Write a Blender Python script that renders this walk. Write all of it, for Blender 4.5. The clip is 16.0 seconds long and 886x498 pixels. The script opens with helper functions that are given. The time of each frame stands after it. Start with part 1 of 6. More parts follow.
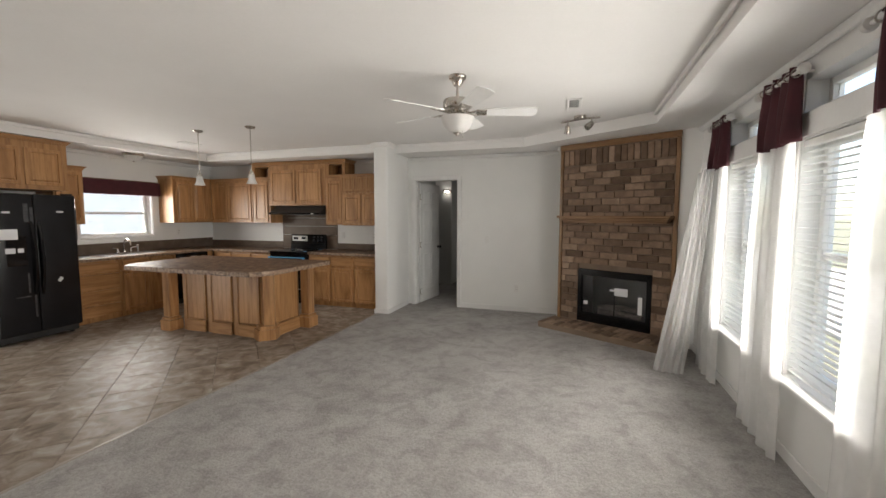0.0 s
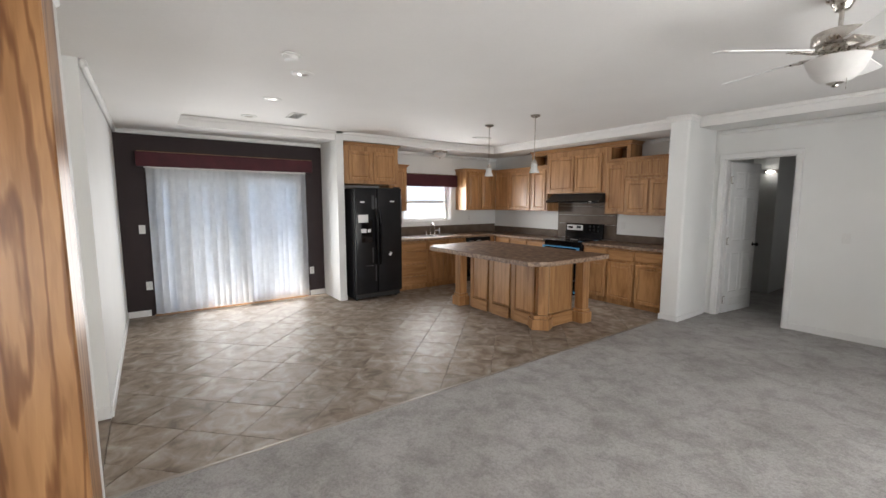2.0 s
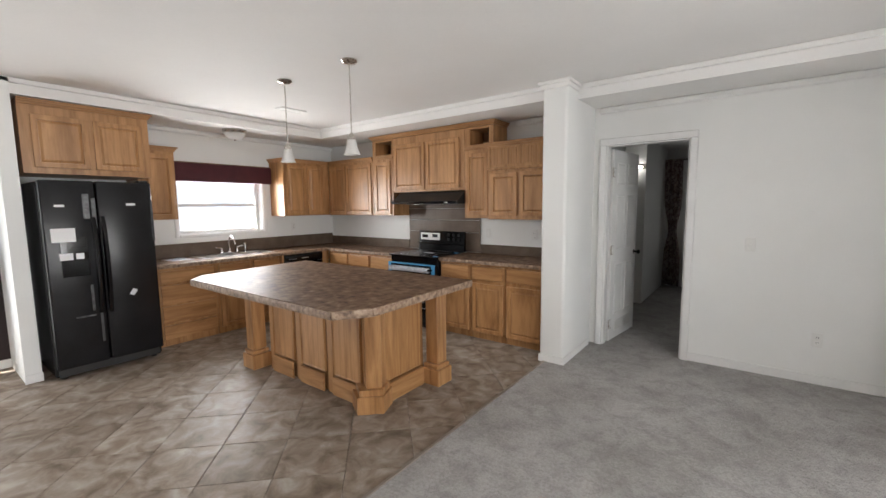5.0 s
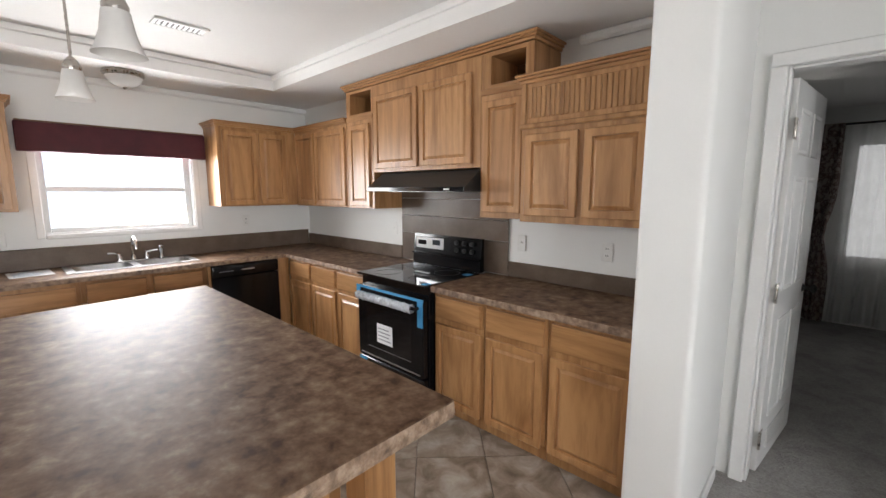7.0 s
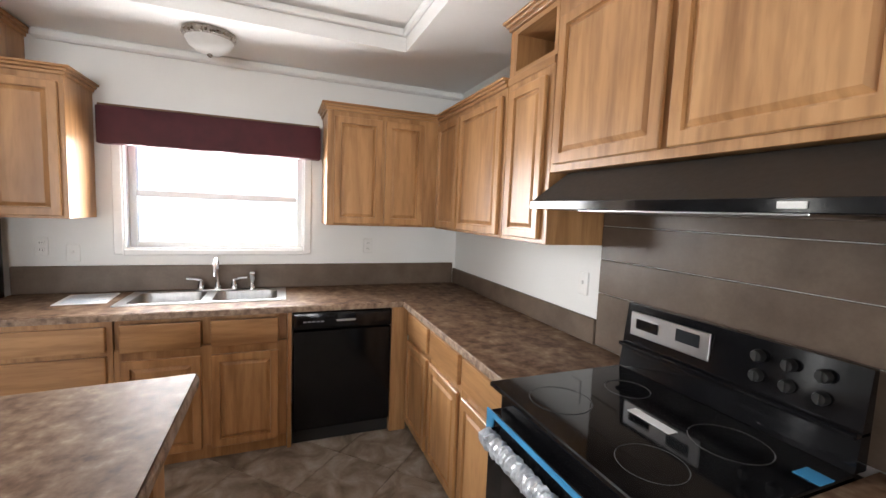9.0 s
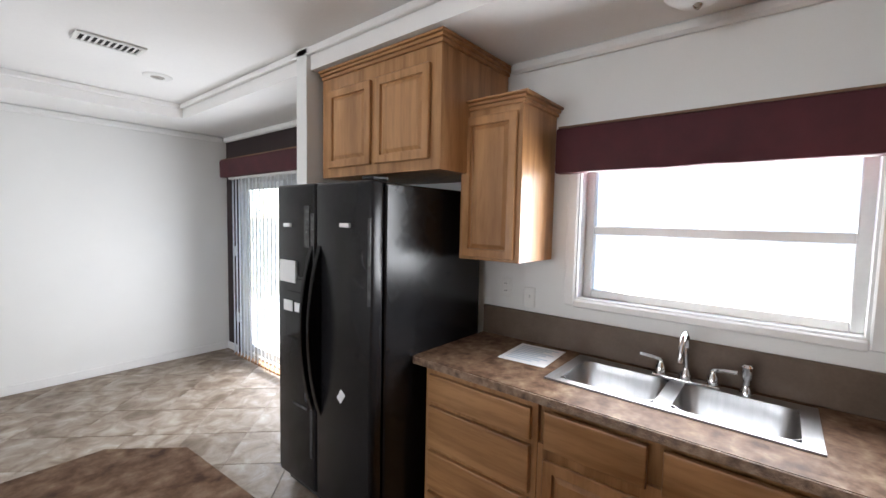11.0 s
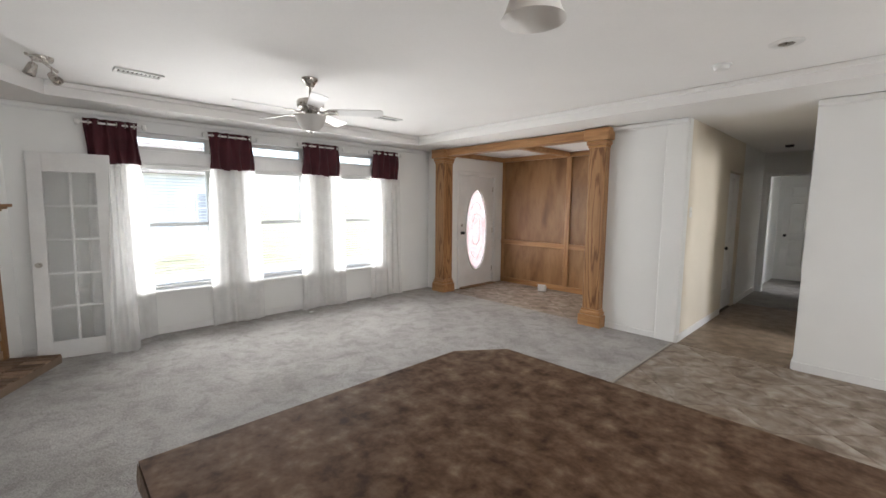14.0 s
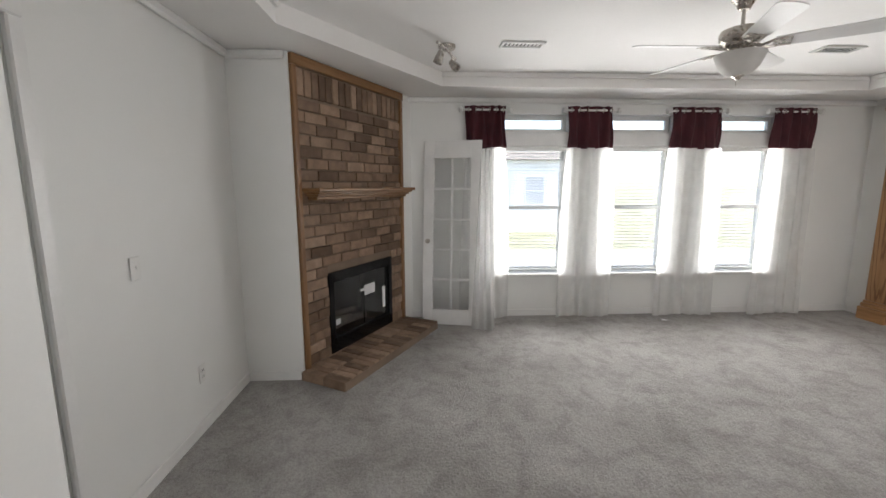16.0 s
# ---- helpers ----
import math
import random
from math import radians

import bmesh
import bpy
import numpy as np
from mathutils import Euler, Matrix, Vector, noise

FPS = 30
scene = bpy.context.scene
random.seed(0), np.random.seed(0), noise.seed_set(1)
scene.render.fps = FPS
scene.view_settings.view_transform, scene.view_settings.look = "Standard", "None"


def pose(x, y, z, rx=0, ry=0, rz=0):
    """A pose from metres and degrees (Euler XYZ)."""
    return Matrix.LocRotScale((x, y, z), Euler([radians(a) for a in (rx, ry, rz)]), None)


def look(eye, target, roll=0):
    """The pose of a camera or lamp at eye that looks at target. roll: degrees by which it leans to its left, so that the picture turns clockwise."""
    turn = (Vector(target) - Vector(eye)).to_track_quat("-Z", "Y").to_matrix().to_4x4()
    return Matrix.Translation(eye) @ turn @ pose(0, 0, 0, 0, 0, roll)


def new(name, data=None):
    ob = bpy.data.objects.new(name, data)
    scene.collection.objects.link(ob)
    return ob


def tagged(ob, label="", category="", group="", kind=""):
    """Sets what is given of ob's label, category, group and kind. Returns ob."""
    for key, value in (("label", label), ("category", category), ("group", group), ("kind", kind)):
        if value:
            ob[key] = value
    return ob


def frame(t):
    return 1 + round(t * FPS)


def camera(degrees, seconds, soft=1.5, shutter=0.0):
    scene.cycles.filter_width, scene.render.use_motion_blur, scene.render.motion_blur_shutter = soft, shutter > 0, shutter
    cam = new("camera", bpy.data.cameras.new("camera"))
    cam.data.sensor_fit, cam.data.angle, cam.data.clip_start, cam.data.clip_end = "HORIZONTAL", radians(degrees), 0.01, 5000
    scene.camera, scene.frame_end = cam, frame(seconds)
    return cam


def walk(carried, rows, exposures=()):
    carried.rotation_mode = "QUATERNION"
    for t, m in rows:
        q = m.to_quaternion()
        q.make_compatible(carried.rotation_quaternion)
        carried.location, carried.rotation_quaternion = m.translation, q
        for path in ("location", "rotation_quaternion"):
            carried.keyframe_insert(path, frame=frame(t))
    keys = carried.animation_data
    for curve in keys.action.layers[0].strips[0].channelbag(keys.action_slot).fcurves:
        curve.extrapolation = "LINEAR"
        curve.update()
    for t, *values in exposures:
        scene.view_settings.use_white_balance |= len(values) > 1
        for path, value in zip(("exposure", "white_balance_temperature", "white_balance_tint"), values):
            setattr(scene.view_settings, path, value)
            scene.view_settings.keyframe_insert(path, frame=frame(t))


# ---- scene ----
cam = camera(94.3, 16.0)
PATH = [
    (0, (1.08, -0.305, 1.522), (0.451, 1.587, 1.362), 0.1),
    (0.5, (0.948, -0.3, 1.54), (0.056, 1.481, 1.362), -0.4),
    (1, (0.801, -0.271, 1.544), (-0.344, 1.363, 1.398), -0.5),
    (1.5, (0.781, -0.203, 1.543), (-0.605, 1.228, 1.359), -0.9),
    (2, (0.767, -0.107, 1.555), (-0.85, 1.048, 1.328), 0.0),
    (2.5, (0.789, -0.015, 1.554), (-0.89, 1.044, 1.305), 0.7),
    (3, (0.722, 0.14, 1.528), (-0.76, 1.452, 1.244), 0.6),
    (3.5, (0.508, 0.414, 1.535), (-0.749, 1.952, 1.305), 0.1),
    (4, (0.28, 0.781, 1.507), (-0.922, 2.367, 1.302), -0.7),
    (4.2, (0.154, 0.986, 1.509), (-1.032, 2.583, 1.299), -0.6),
    (6.3, (-1.027, 2.901, 1.554), (-2.35, 4.382, 1.317), -1.1),
    (6.5, (-1.121, 3.134, 1.557), (-2.511, 4.549, 1.304), -1.2),
    (7, (-1.367, 3.63, 1.547), (-2.724, 5.072, 1.267), 0.0),
    (7.5, (-1.651, 4.128, 1.53), (-3.04, 5.542, 1.263), 0.4),
    (8, (-1.969, 4.591, 1.525), (-3.629, 5.675, 1.262), 1.1),
    (8.2, (-2.127, 4.67, 1.495), (-3.851, 5.654, 1.254), 1.7),
    (10.3, (-3.701, 4.822, 1.572), (-5.689, 4.647, 1.441), 0.8),
    (10.5, (-3.793, 4.765, 1.572), (-5.73, 4.282, 1.445), 0.8),
    (11, (-3.909, 4.681, 1.6), (-5.448, 3.412, 1.459), 1.2),
    (11.5, (-3.855, 4.587, 1.595), (-4.766, 2.815, 1.419), -0.0),
    (12, (-3.758, 4.548, 1.596), (-4.092, 2.583, 1.421), -1.0),
    (12.5, (-3.671, 4.544, 1.559), (-3.501, 2.558, 1.402), -0.7),
    (13, (-3.595, 4.569, 1.558), (-2.966, 2.678, 1.39), -0.1),
    (13.5, (-3.495, 4.59, 1.557), (-2.42, 2.914, 1.372), 0.4),
    (14, (-3.367, 4.629, 1.551), (-1.926, 3.259, 1.335), 0.4),
    (14.5, (-3.262, 4.674, 1.555), (-1.578, 3.624, 1.306), 0.8),
    (15, (-3.023, 4.64, 1.54), (-1.182, 3.909, 1.262), 1.1),
    (15.5, (-2.731, 4.671, 1.548), (-0.808, 4.215, 1.239), 1.2),
    (16, (-2.361, 4.792, 1.546), (-0.386, 4.7, 1.241), -0.1),
]
walk(cam, [(t, look(eye, target, roll)) for t, eye, target, roll in PATH],
     [(0, 1.77, 6850, 10), (1, 1.95, 6600, 10), (2.5, 2.00, 6400, 10), (4, 2.12, 6500, 10), (6.3, 2.48, 6250, 10), (7.5, 2.50, 6350, 10), (8.2, 2.72, 6350, 10),
      (10.5, 2.84, 6150, 10), (11, 2.25, 6050, 10), (11.5, 2.30, 6200, 10), (12, 2.40, 6250, 10), (12.5, 2.15, 6300, 10), (13, 1.89, 6350, 10),
      (14.5, 2.04, 6400, 10), (15.5, 1.99, 6400, 10), (16, 1.81, 6450, 10)])


# ---- world, sun, large lights ----
world = bpy.data.worlds.new("sky")
scene.world = world
world.use_nodes = True
wn = world.node_tree.nodes
sky = wn.new("ShaderNodeTexSky")
sky.sky_type, sky.sun_disc = "NISHITA", False
sky.sun_elevation, sky.sun_rotation = radians(59), radians(198)
wn["Background"].inputs[1].default_value = 0.15
world.node_tree.links.new(sky.outputs[0], wn["Background"].inputs[0])
sun = new("sun", bpy.data.lights.new("sun", "SUN"))
sun.data.energy, sun.data.angle, sun.data.color = 4.6, radians(0.5), (1.0, 0.95, 0.88)
sun.matrix_basis = look((-1.6, -5.0, 9.0), (0, 0, 0))


def window_lamp(name, eye, target, w, h, energy, spread=140):
    """Adds an area lamp at one opening to stand in for sky light."""
    lamp = new(name, bpy.data.lights.new(name, "AREA"))
    lamp.data.shape, lamp.data.size, lamp.data.size_y = "RECTANGLE", w, h
    lamp.data.energy, lamp.data.color, lamp.data.spread = energy, (1.0, 0.98, 0.955), radians(spread)
    lamp.matrix_basis = look(eye, target)
    return lamp


for k, y in enumerate((3.58, 2.35, 1.115)):
    window_lamp("sky_light_front_%d" % (k + 1), (2.336, y, 1.25), (0.0, y, 1.25), 0.80, 1.40, 8.0)
    window_lamp("sky_light_reveal_%d" % (k + 1), (2.475, y, 1.25), (0.0, y, 1.25), 0.80, 1.40, 1.0)
window_lamp("sky_light_slider", (-5.90, 1.1, 1.0), (0.0, 1.1, 1.0), 1.55, 1.9, 9.5, 160)
window_lamp("sky_light_sink", (-6.075, 4.395, 1.59), (0.0, 4.395, 1.59), 1.06, 0.74, 10.5)
window_lamp("sky_light_bedroom", (-0.35, 10.32, 1.42), (-0.35, 0, 1.42), 1.7, 1.3, 0.9)
window_lamp("sky_light_side_room", (-6.185, -2.0, 1.45), (0, -2.0, 1.45), 1.15, 1.05, 16)
# Unseen back room opening and lamp, added to brighten the hallway's far end.
window_lamp("hall_fill_back_room", (-6.185, -5.1, 1.45), (0, -5.1, 1.45), 0.95, 1.05, 14)
window_lamp("sky_light_front_door", (1.99, -1.24, 1.07), (0, -1.24, 1.07), 0.55, 1.45, 6)

# ---- materials ----


def nodes_of(name):
    m = bpy.data.materials.new(name)
    m.use_nodes = True
    nt = m.node_tree
    return m, nt, nt.nodes["Principled BSDF"]


def coords(nt, stretch, shuffle, spread=37.0, start=0.0):
    tc, mp = nt.nodes.new("ShaderNodeTexCoord"), nt.nodes.new("ShaderNodeMapping")
    mp.inputs["Scale"].default_value = stretch
    nt.links.new(tc.outputs["Object"], mp.inputs["Vector"])
    if shuffle:
        oi, mu = nt.nodes.new("ShaderNodeObjectInfo"), nt.nodes.new("ShaderNodeMath")
        mu.operation, mu.inputs[1].default_value, mu.inputs[2].default_value = "MULTIPLY_ADD", spread, start
        nt.links.new(oi.outputs["Random"], mu.inputs[0])
        nt.links.new(mu.outputs[0], mp.inputs["Location"])
    return mp.outputs[0]


def noise_of(nt, vec, scale, detail=4.0, rough=0.55, warp=0.0):
    n = nt.nodes.new("ShaderNodeTexNoise")
    n.inputs["Scale"].default_value, n.inputs["Detail"].default_value = scale, detail
    n.inputs["Roughness"].default_value, n.inputs["Distortion"].default_value = rough, warp
    nt.links.new(vec, n.inputs["Vector"])
    return n.outputs["Fac"]


def ramp_of(nt, fac, stops):
    r = nt.nodes.new("ShaderNodeValToRGB")
    el = r.color_ramp.elements
    while len(el) < len(stops):
        el.new(0.5)
    for e, (p, c) in zip(el, stops):
        e.position, e.color = p, (*c, 1)
    nt.links.new(fac, r.inputs[0])
    return r.outputs[0]


def mix_of(nt, a, b, fac, mode="MULTIPLY"):
    m = nt.nodes.new("ShaderNodeMix")
    m.data_type, m.blend_type = "RGBA", mode
    m.inputs[0].default_value = fac
    nt.links.new(a, m.inputs[6])
    nt.links.new(b, m.inputs[7])
    return m.outputs[2]


def bump_to(nt, bsdf, fac, strength, distance):
    b = nt.nodes.new("ShaderNodeBump")
    b.inputs["Strength"].default_value, b.inputs["Distance"].default_value = strength, distance
    nt.links.new(fac, b.inputs["Height"])
    nt.links.new(b.outputs[0], bsdf.inputs["Normal"])


def surface(name, stops, scale, fine, rough, metal=0.0, bump=0.2, dist=0.002, stretch=(1, 1, 1), shuffle=True, detail=4.0,
            fine_amount=0.35, warp=0.0, vary=0.0, coat=0.0, gloss=0.5):
    """A surface with colour at a large scale, grain at a fine one, and relief from the grain."""
    m, nt, bsdf = nodes_of(name)
    v = coords(nt, stretch, shuffle)
    big, small = noise_of(nt, v, scale, detail, 0.55, warp), noise_of(nt, v, fine, 3.0)
    col = ramp_of(nt, big, stops)
    grain = ramp_of(nt, small, [(0.25, (0.62, 0.62, 0.62)), (0.75, (1.0, 1.0, 1.0))])
    col = mix_of(nt, col, grain, fine_amount)
    if vary:
        oi = nt.nodes.new("ShaderNodeObjectInfo")
        tone = ramp_of(nt, oi.outputs["Random"], [(0.0, (1 - vary,) * 3), (1.0, (1.0, 1.0, 1.0))])
        col = mix_of(nt, col, tone, 1.0)
    nt.links.new(col, bsdf.inputs["Base Color"])
    rr = nt.nodes.new("ShaderNodeMapRange")
    rr.inputs["To Min"].default_value, rr.inputs["To Max"].default_value = max(0.02, rough - 0.07), min(1.0, rough + 0.07)
    nt.links.new(small, rr.inputs["Value"])
    nt.links.new(rr.outputs[0], bsdf.inputs["Roughness"])
    bsdf.inputs["Metallic"].default_value = metal
    bsdf.inputs["Coat Weight"].default_value = coat
    bsdf.inputs["Specular IOR Level"].default_value = gloss
    if bump:
        bump_to(nt, bsdf, small, bump, dist)
    return m


def oak(name, stretch, tone=1.0, bold=0.34, arch=None, board=False):
    """Honey oak: long figure along the grain, fine dark pores, satin lacquer."""
    m, nt, bsdf = nodes_of(name)
    v = coords(nt, stretch, True)
    fig = noise_of(nt, v, 0.8, 4.0, 0.55, 0.9)
    wide = [c * 0.42 for c in stretch]
    v2 = coords(nt, wide, not arch, -1.4, -0.5) if board else coords(nt, wide, not arch)
    lines = nt.nodes.new("ShaderNodeTexWave")
    lines.wave_type, lines.bands_direction = "BANDS", "DIAGONAL"
    lines.inputs["Scale"].default_value, lines.inputs["Distortion"].default_value = (3.6 if arch else 1.1), 6.0
    if board:
        lines.wave_type, lines.rings_direction = "RINGS", "SPHERICAL"
        lines.inputs["Scale"].default_value, lines.inputs["Distortion"].default_value = 1.7, 4.0
    elif arch:
        # nested arches of a flat-sawn board round the given height
        lines.wave_type, lines.rings_direction = "RINGS", "SPHERICAL"
        v2.node.inputs["Location"].default_value = (0.1, 0.05, -wide[2] * arch)
    lines.inputs["Detail"].default_value, lines.inputs["Detail Scale"].default_value = 3.0, 1.2
    nt.links.new(v2, lines.inputs["Vector"])
    base = ramp_of(nt, fig, [(0.28, [c * tone for c in (0.235, 0.110, 0.040)]), (0.5, [c * tone for c in (0.375, 0.197, 0.081)]),
                             (0.75, [c * tone for c in (0.47, 0.266, 0.120)])])
    dark = ramp_of(nt, lines.outputs["Fac"], [(0.0, (0.34, 0.22, 0.13)), (0.3, (1, 1, 1))] if arch else [(0.0, (0.5, 0.4, 0.3)), (0.4, (1, 1, 1))])
    col = mix_of(nt, base, dark, bold)
    v3 = coords(nt, [c * 4.5 for c in stretch], True)
    pores = noise_of(nt, v3, 1.6, 2.0)
    col = mix_of(nt, col, ramp_of(nt, pores, [(0.36, (0.6, 0.52, 0.45)), (0.5, (1, 1, 1))]), 0.25)
    nt.links.new(col, bsdf.inputs["Base Color"])
    bsdf.inputs["Roughness"].default_value = 0.36
    bump_to(nt, bsdf, pores, 0.12, 0.001)
    return m


def two_scale_plain(name, colour, rough, metal=0.0, spread=0.06, scale=3.0, fine=60.0, bump=0.05, **more):
    lo, hi = [c * (1 - spread) for c in colour], [min(1, c * (1 + spread)) for c in colour]
    return surface(name, [(0.3, lo), (0.7, hi)], scale, fine, rough, metal, bump, fine_amount=0.12, **more)


def glass(name, tint=(1, 1, 1), rough=0.0):
    m, nt, bsdf = nodes_of(name)
    bsdf.inputs["Base Color"].default_value = (*tint, 1)
    bsdf.inputs["Transmission Weight"].default_value = 1.0
    bsdf.inputs["Roughness"].default_value, bsdf.inputs["IOR"].default_value = rough, 1.45
    return m


def cloth(name, colour, see_through, glow):
    """Thin cloth: part of the light goes straight through the weave, part is scattered through it."""
    m, nt, bsdf = nodes_of(name)
    v = coords(nt, (1, 1, 1), True)
    weave = noise_of(nt, v, 9.0, 4.0)
    col = ramp_of(nt, weave, [(0.3, [c * 0.9 for c in colour]), (0.7, colour)])
    nt.links.new(col, bsdf.inputs["Base Color"])
    bsdf.inputs["Roughness"].default_value = 0.85
    tr, tp = nt.nodes.new("ShaderNodeBsdfTranslucent"), nt.nodes.new("ShaderNodeBsdfTransparent")
    nt.links.new(col, tr.inputs[0])
    a, b = nt.nodes.new("ShaderNodeMixShader"), nt.nodes.new("ShaderNodeMixShader")
    a.inputs[0].default_value, b.inputs[0].default_value = glow, see_through
    nt.links.new(bsdf.outputs[0], a.inputs[1])
    nt.links.new(tr.outputs[0], a.inputs[2])
    nt.links.new(a.outputs[0], b.inputs[1])
    nt.links.new(tp.outputs[0], b.inputs[2])
    nt.links.new(b.outputs[0], nt.nodes["Material Output"].inputs[0])
    bump_to(nt, bsdf, noise_of(nt, v, 300.0, 2.0), 0.2, 0.001)
    return m


def lamp_glass(name, strength):
    m, nt, bsdf = nodes_of(name)
    bsdf.inputs["Base Color"].default_value = (0.86, 0.85, 0.82, 1)
    bsdf.inputs["Roughness"].default_value = 0.3
    bsdf.inputs["Emission Color"].default_value = (1, 0.95, 0.88, 1)
    bsdf.inputs["Emission Strength"].default_value = strength
    return m


def carpet():
    """Cut pile: speckled tufts, soft swathes where the pile leans, and pressed darker footmarks."""
    m, nt, bsdf = nodes_of("grey_carpet")
    v = coords(nt, (1, 1, 1), False)
    swathe, marks = noise_of(nt, v, 1.7, 3.0, 0.5, 0.4), noise_of(nt, v, 6.0, 5.0, 0.62, 0.5)
    tuft, pile = noise_of(nt, v, 55, 3.0, 0.7), noise_of(nt, v, 190, 2.0)
    col = ramp_of(nt, swathe, [(0.35, (0.395, 0.38, 0.368)), (0.65, (0.485, 0.47, 0.458))])
    col = mix_of(nt, col, ramp_of(nt, marks, [(0.33, (0.62, 0.61, 0.60)), (0.55, (1, 1, 1))]), 0.58)
    col = mix_of(nt, col, ramp_of(nt, tuft, [(0.34, (0.60, 0.59, 0.58)), (0.6, (1, 1, 1))]), 0.5)
    col = mix_of(nt, col, ramp_of(nt, pile, [(0.3, (0.6, 0.6, 0.6)), (0.6, (1, 1, 1))]), 0.5)
    nt.links.new(col, bsdf.inputs["Base Color"])
    bsdf.inputs["Roughness"].default_value = 0.95
    bsdf.inputs["Specular IOR Level"].default_value = 0.15
    bump_to(nt, bsdf, tuft, 1.0, 0.012)
    return m


WALL = surface("painted_wallboard", [(0.3, (0.755, 0.76, 0.745)), (0.7, (0.80, 0.805, 0.79))], 1.3, 140, 0.6, bump=0.12, dist=0.001, fine_amount=0.06)
# Wall tone with the hallway's warm sunlight put into its colour.
CREAM = surface("sun_warmed_hall_wall", [(0.3, (0.66, 0.60, 0.50)), (0.7, (0.71, 0.65, 0.55))], 1.3, 140, 0.6, bump=0.12, dist=0.001, fine_amount=0.06)
CEIL = surface("ceiling_paint", [(0.3, (0.81, 0.80, 0.785)), (0.7, (0.85, 0.84, 0.825))], 1.0, 55, 0.8, bump=0.35, dist=0.002, fine_amount=0.07)
TRIM = two_scale_plain("white_trim_paint", (0.78, 0.78, 0.77), 0.4)
ACCENT = two_scale_plain("dark_plum_paint", (0.030, 0.019, 0.020), 0.6, gloss=0.3, spread=0.12, fine=140)
CARPET = carpet()
HALLFLOOR = surface("tan_hall_vinyl", [(0.35, (0.16, 0.115, 0.08)), (0.65, (0.30, 0.23, 0.17))], 7, 60, 0.5, bump=0.1, shuffle=False)
TILE = surface("mottled_taupe_tile", [(0.30, (0.155, 0.112, 0.081)), (0.45, (0.265, 0.209, 0.162)), (0.57, (0.355, 0.298, 0.246)), (0.70, (0.465, 0.415, 0.36))],
               6.5, 60, 0.45, gloss=0.17, bump=0.12, dist=0.001, detail=6.0, fine_amount=0.3, warp=0.6, vary=0.16, stretch=(1.0, 1.0, 1.0))
GROUT = two_scale_plain("tile_grout", (0.125, 0.10, 0.08), 0.85, spread=0.2)
OAK_V = oak("oak_upright_grain", (14, 14, 1.2), 1.05, 0.26)
OAK_DOOR = oak("oak_flat_sawn_panel", (8, 8, 1.1), 1.14, 0.30, None, True)
OAK_BOLD = oak("oak_bold_figure", (9, 9, 0.9), 0.95, 0.75, 1.35)
OAK_X = oak("oak_grain_along_x", (1.2, 12, 12), 1.08, 0.26)
OAK_Y = oak("oak_grain_along_y", (16, 1.3, 16))
OAK_PLY = oak("oak_plywood_panel", (3, 3, 0.9), 0.78)
OAK_DARK = oak("oak_trim_stained", (14, 14, 1.2), 0.66)
OAK_DARK_X = oak("oak_trim_stained_along", (0.8, 8, 8), 0.66, 0.15)
CABIN = two_scale_plain("cabinet_inside", (0.16, 0.085, 0.04), 0.6, spread=0.2)
LAMINATE = surface("brown_stone_laminate", [(0.32, (0.064, 0.034, 0.021)), (0.45, (0.138, 0.080, 0.049)), (0.58, (0.202, 0.130, 0.084)), (0.72, (0.295, 0.22, 0.152))],
                   17.0, 75, 0.50, gloss=0.08, bump=0.0, shuffle=False, detail=8.0, fine_amount=0.6, warp=0.15)
LAM_EDGE = surface("rough_laminate_edge", [(0.3, (0.10, 0.06, 0.038)), (0.5, (0.27, 0.18, 0.12)), (0.7, (0.44, 0.33, 0.24))], 26, 90, 0.5,
                   bump=0.8, dist=0.006, shuffle=False, detail=6.0)
SPLASH = surface("taupe_splash_panel", [(0.3, (0.098, 0.069, 0.050)), (0.7, (0.158, 0.117, 0.087))], 6, 80, 0.36, gloss=0.28, bump=0.08)
BLACK = two_scale_plain("gloss_black_enamel", (0.005, 0.005, 0.006), 0.12, spread=0.2, bump=0.0, gloss=0.3)
BLACK_TEX = surface("textured_black_steel", [(0.3, (0.009, 0.009, 0.010)), (0.7, (0.014, 0.014, 0.016))], 4, 420, 0.25, gloss=0.27, bump=0.25, dist=0.0004, fine_amount=0.2)
BLACK_MATT = two_scale_plain("matt_black_metal", (0.012, 0.012, 0.012), 0.5, spread=0.2)
DARKGLASS = two_scale_plain("black_ceramic_glass", (0.006, 0.006, 0.007), 0.05, spread=0.1, bump=0.0)
STEEL = surface("brushed_steel", [(0.3, (0.42, 0.42, 0.42)), (0.7, (0.52, 0.52, 0.52))], 4, 90, 0.32, metal=1.0, bump=0.06, stretch=(1, 9, 1), fine_amount=0.2)
NICKEL = two_scale_plain("brushed_nickel", (0.50, 0.47, 0.43), 0.28, metal=1.0)
CHROME = two_scale_plain("chrome", (0.75, 0.75, 0.76), 0.08, metal=1.0, bump=0.0)
WHITE = two_scale_plain("white_plastic", (0.76, 0.76, 0.74), 0.4)
PAPER = two_scale_plain("white_paper", (0.78, 0.79, 0.80), 0.7)
PAPER_BLUE = two_scale_plain("pale_blue_print", (0.50, 0.58, 0.66), 0.7)
INK = two_scale_plain("grey_print", (0.25, 0.25, 0.27), 0.7)
TAPE = two_scale_plain("blue_tape", (0.05, 0.27, 0.52), 0.5)
FILM = two_scale_plain("crumpled_clear_wrap", (0.50, 0.53, 0.57), 0.2, spread=0.3, scale=40, bump=0.8)
VANE = cloth("vertical_blind_vinyl", (0.88, 0.89, 0.90), 0.0, 0.6)
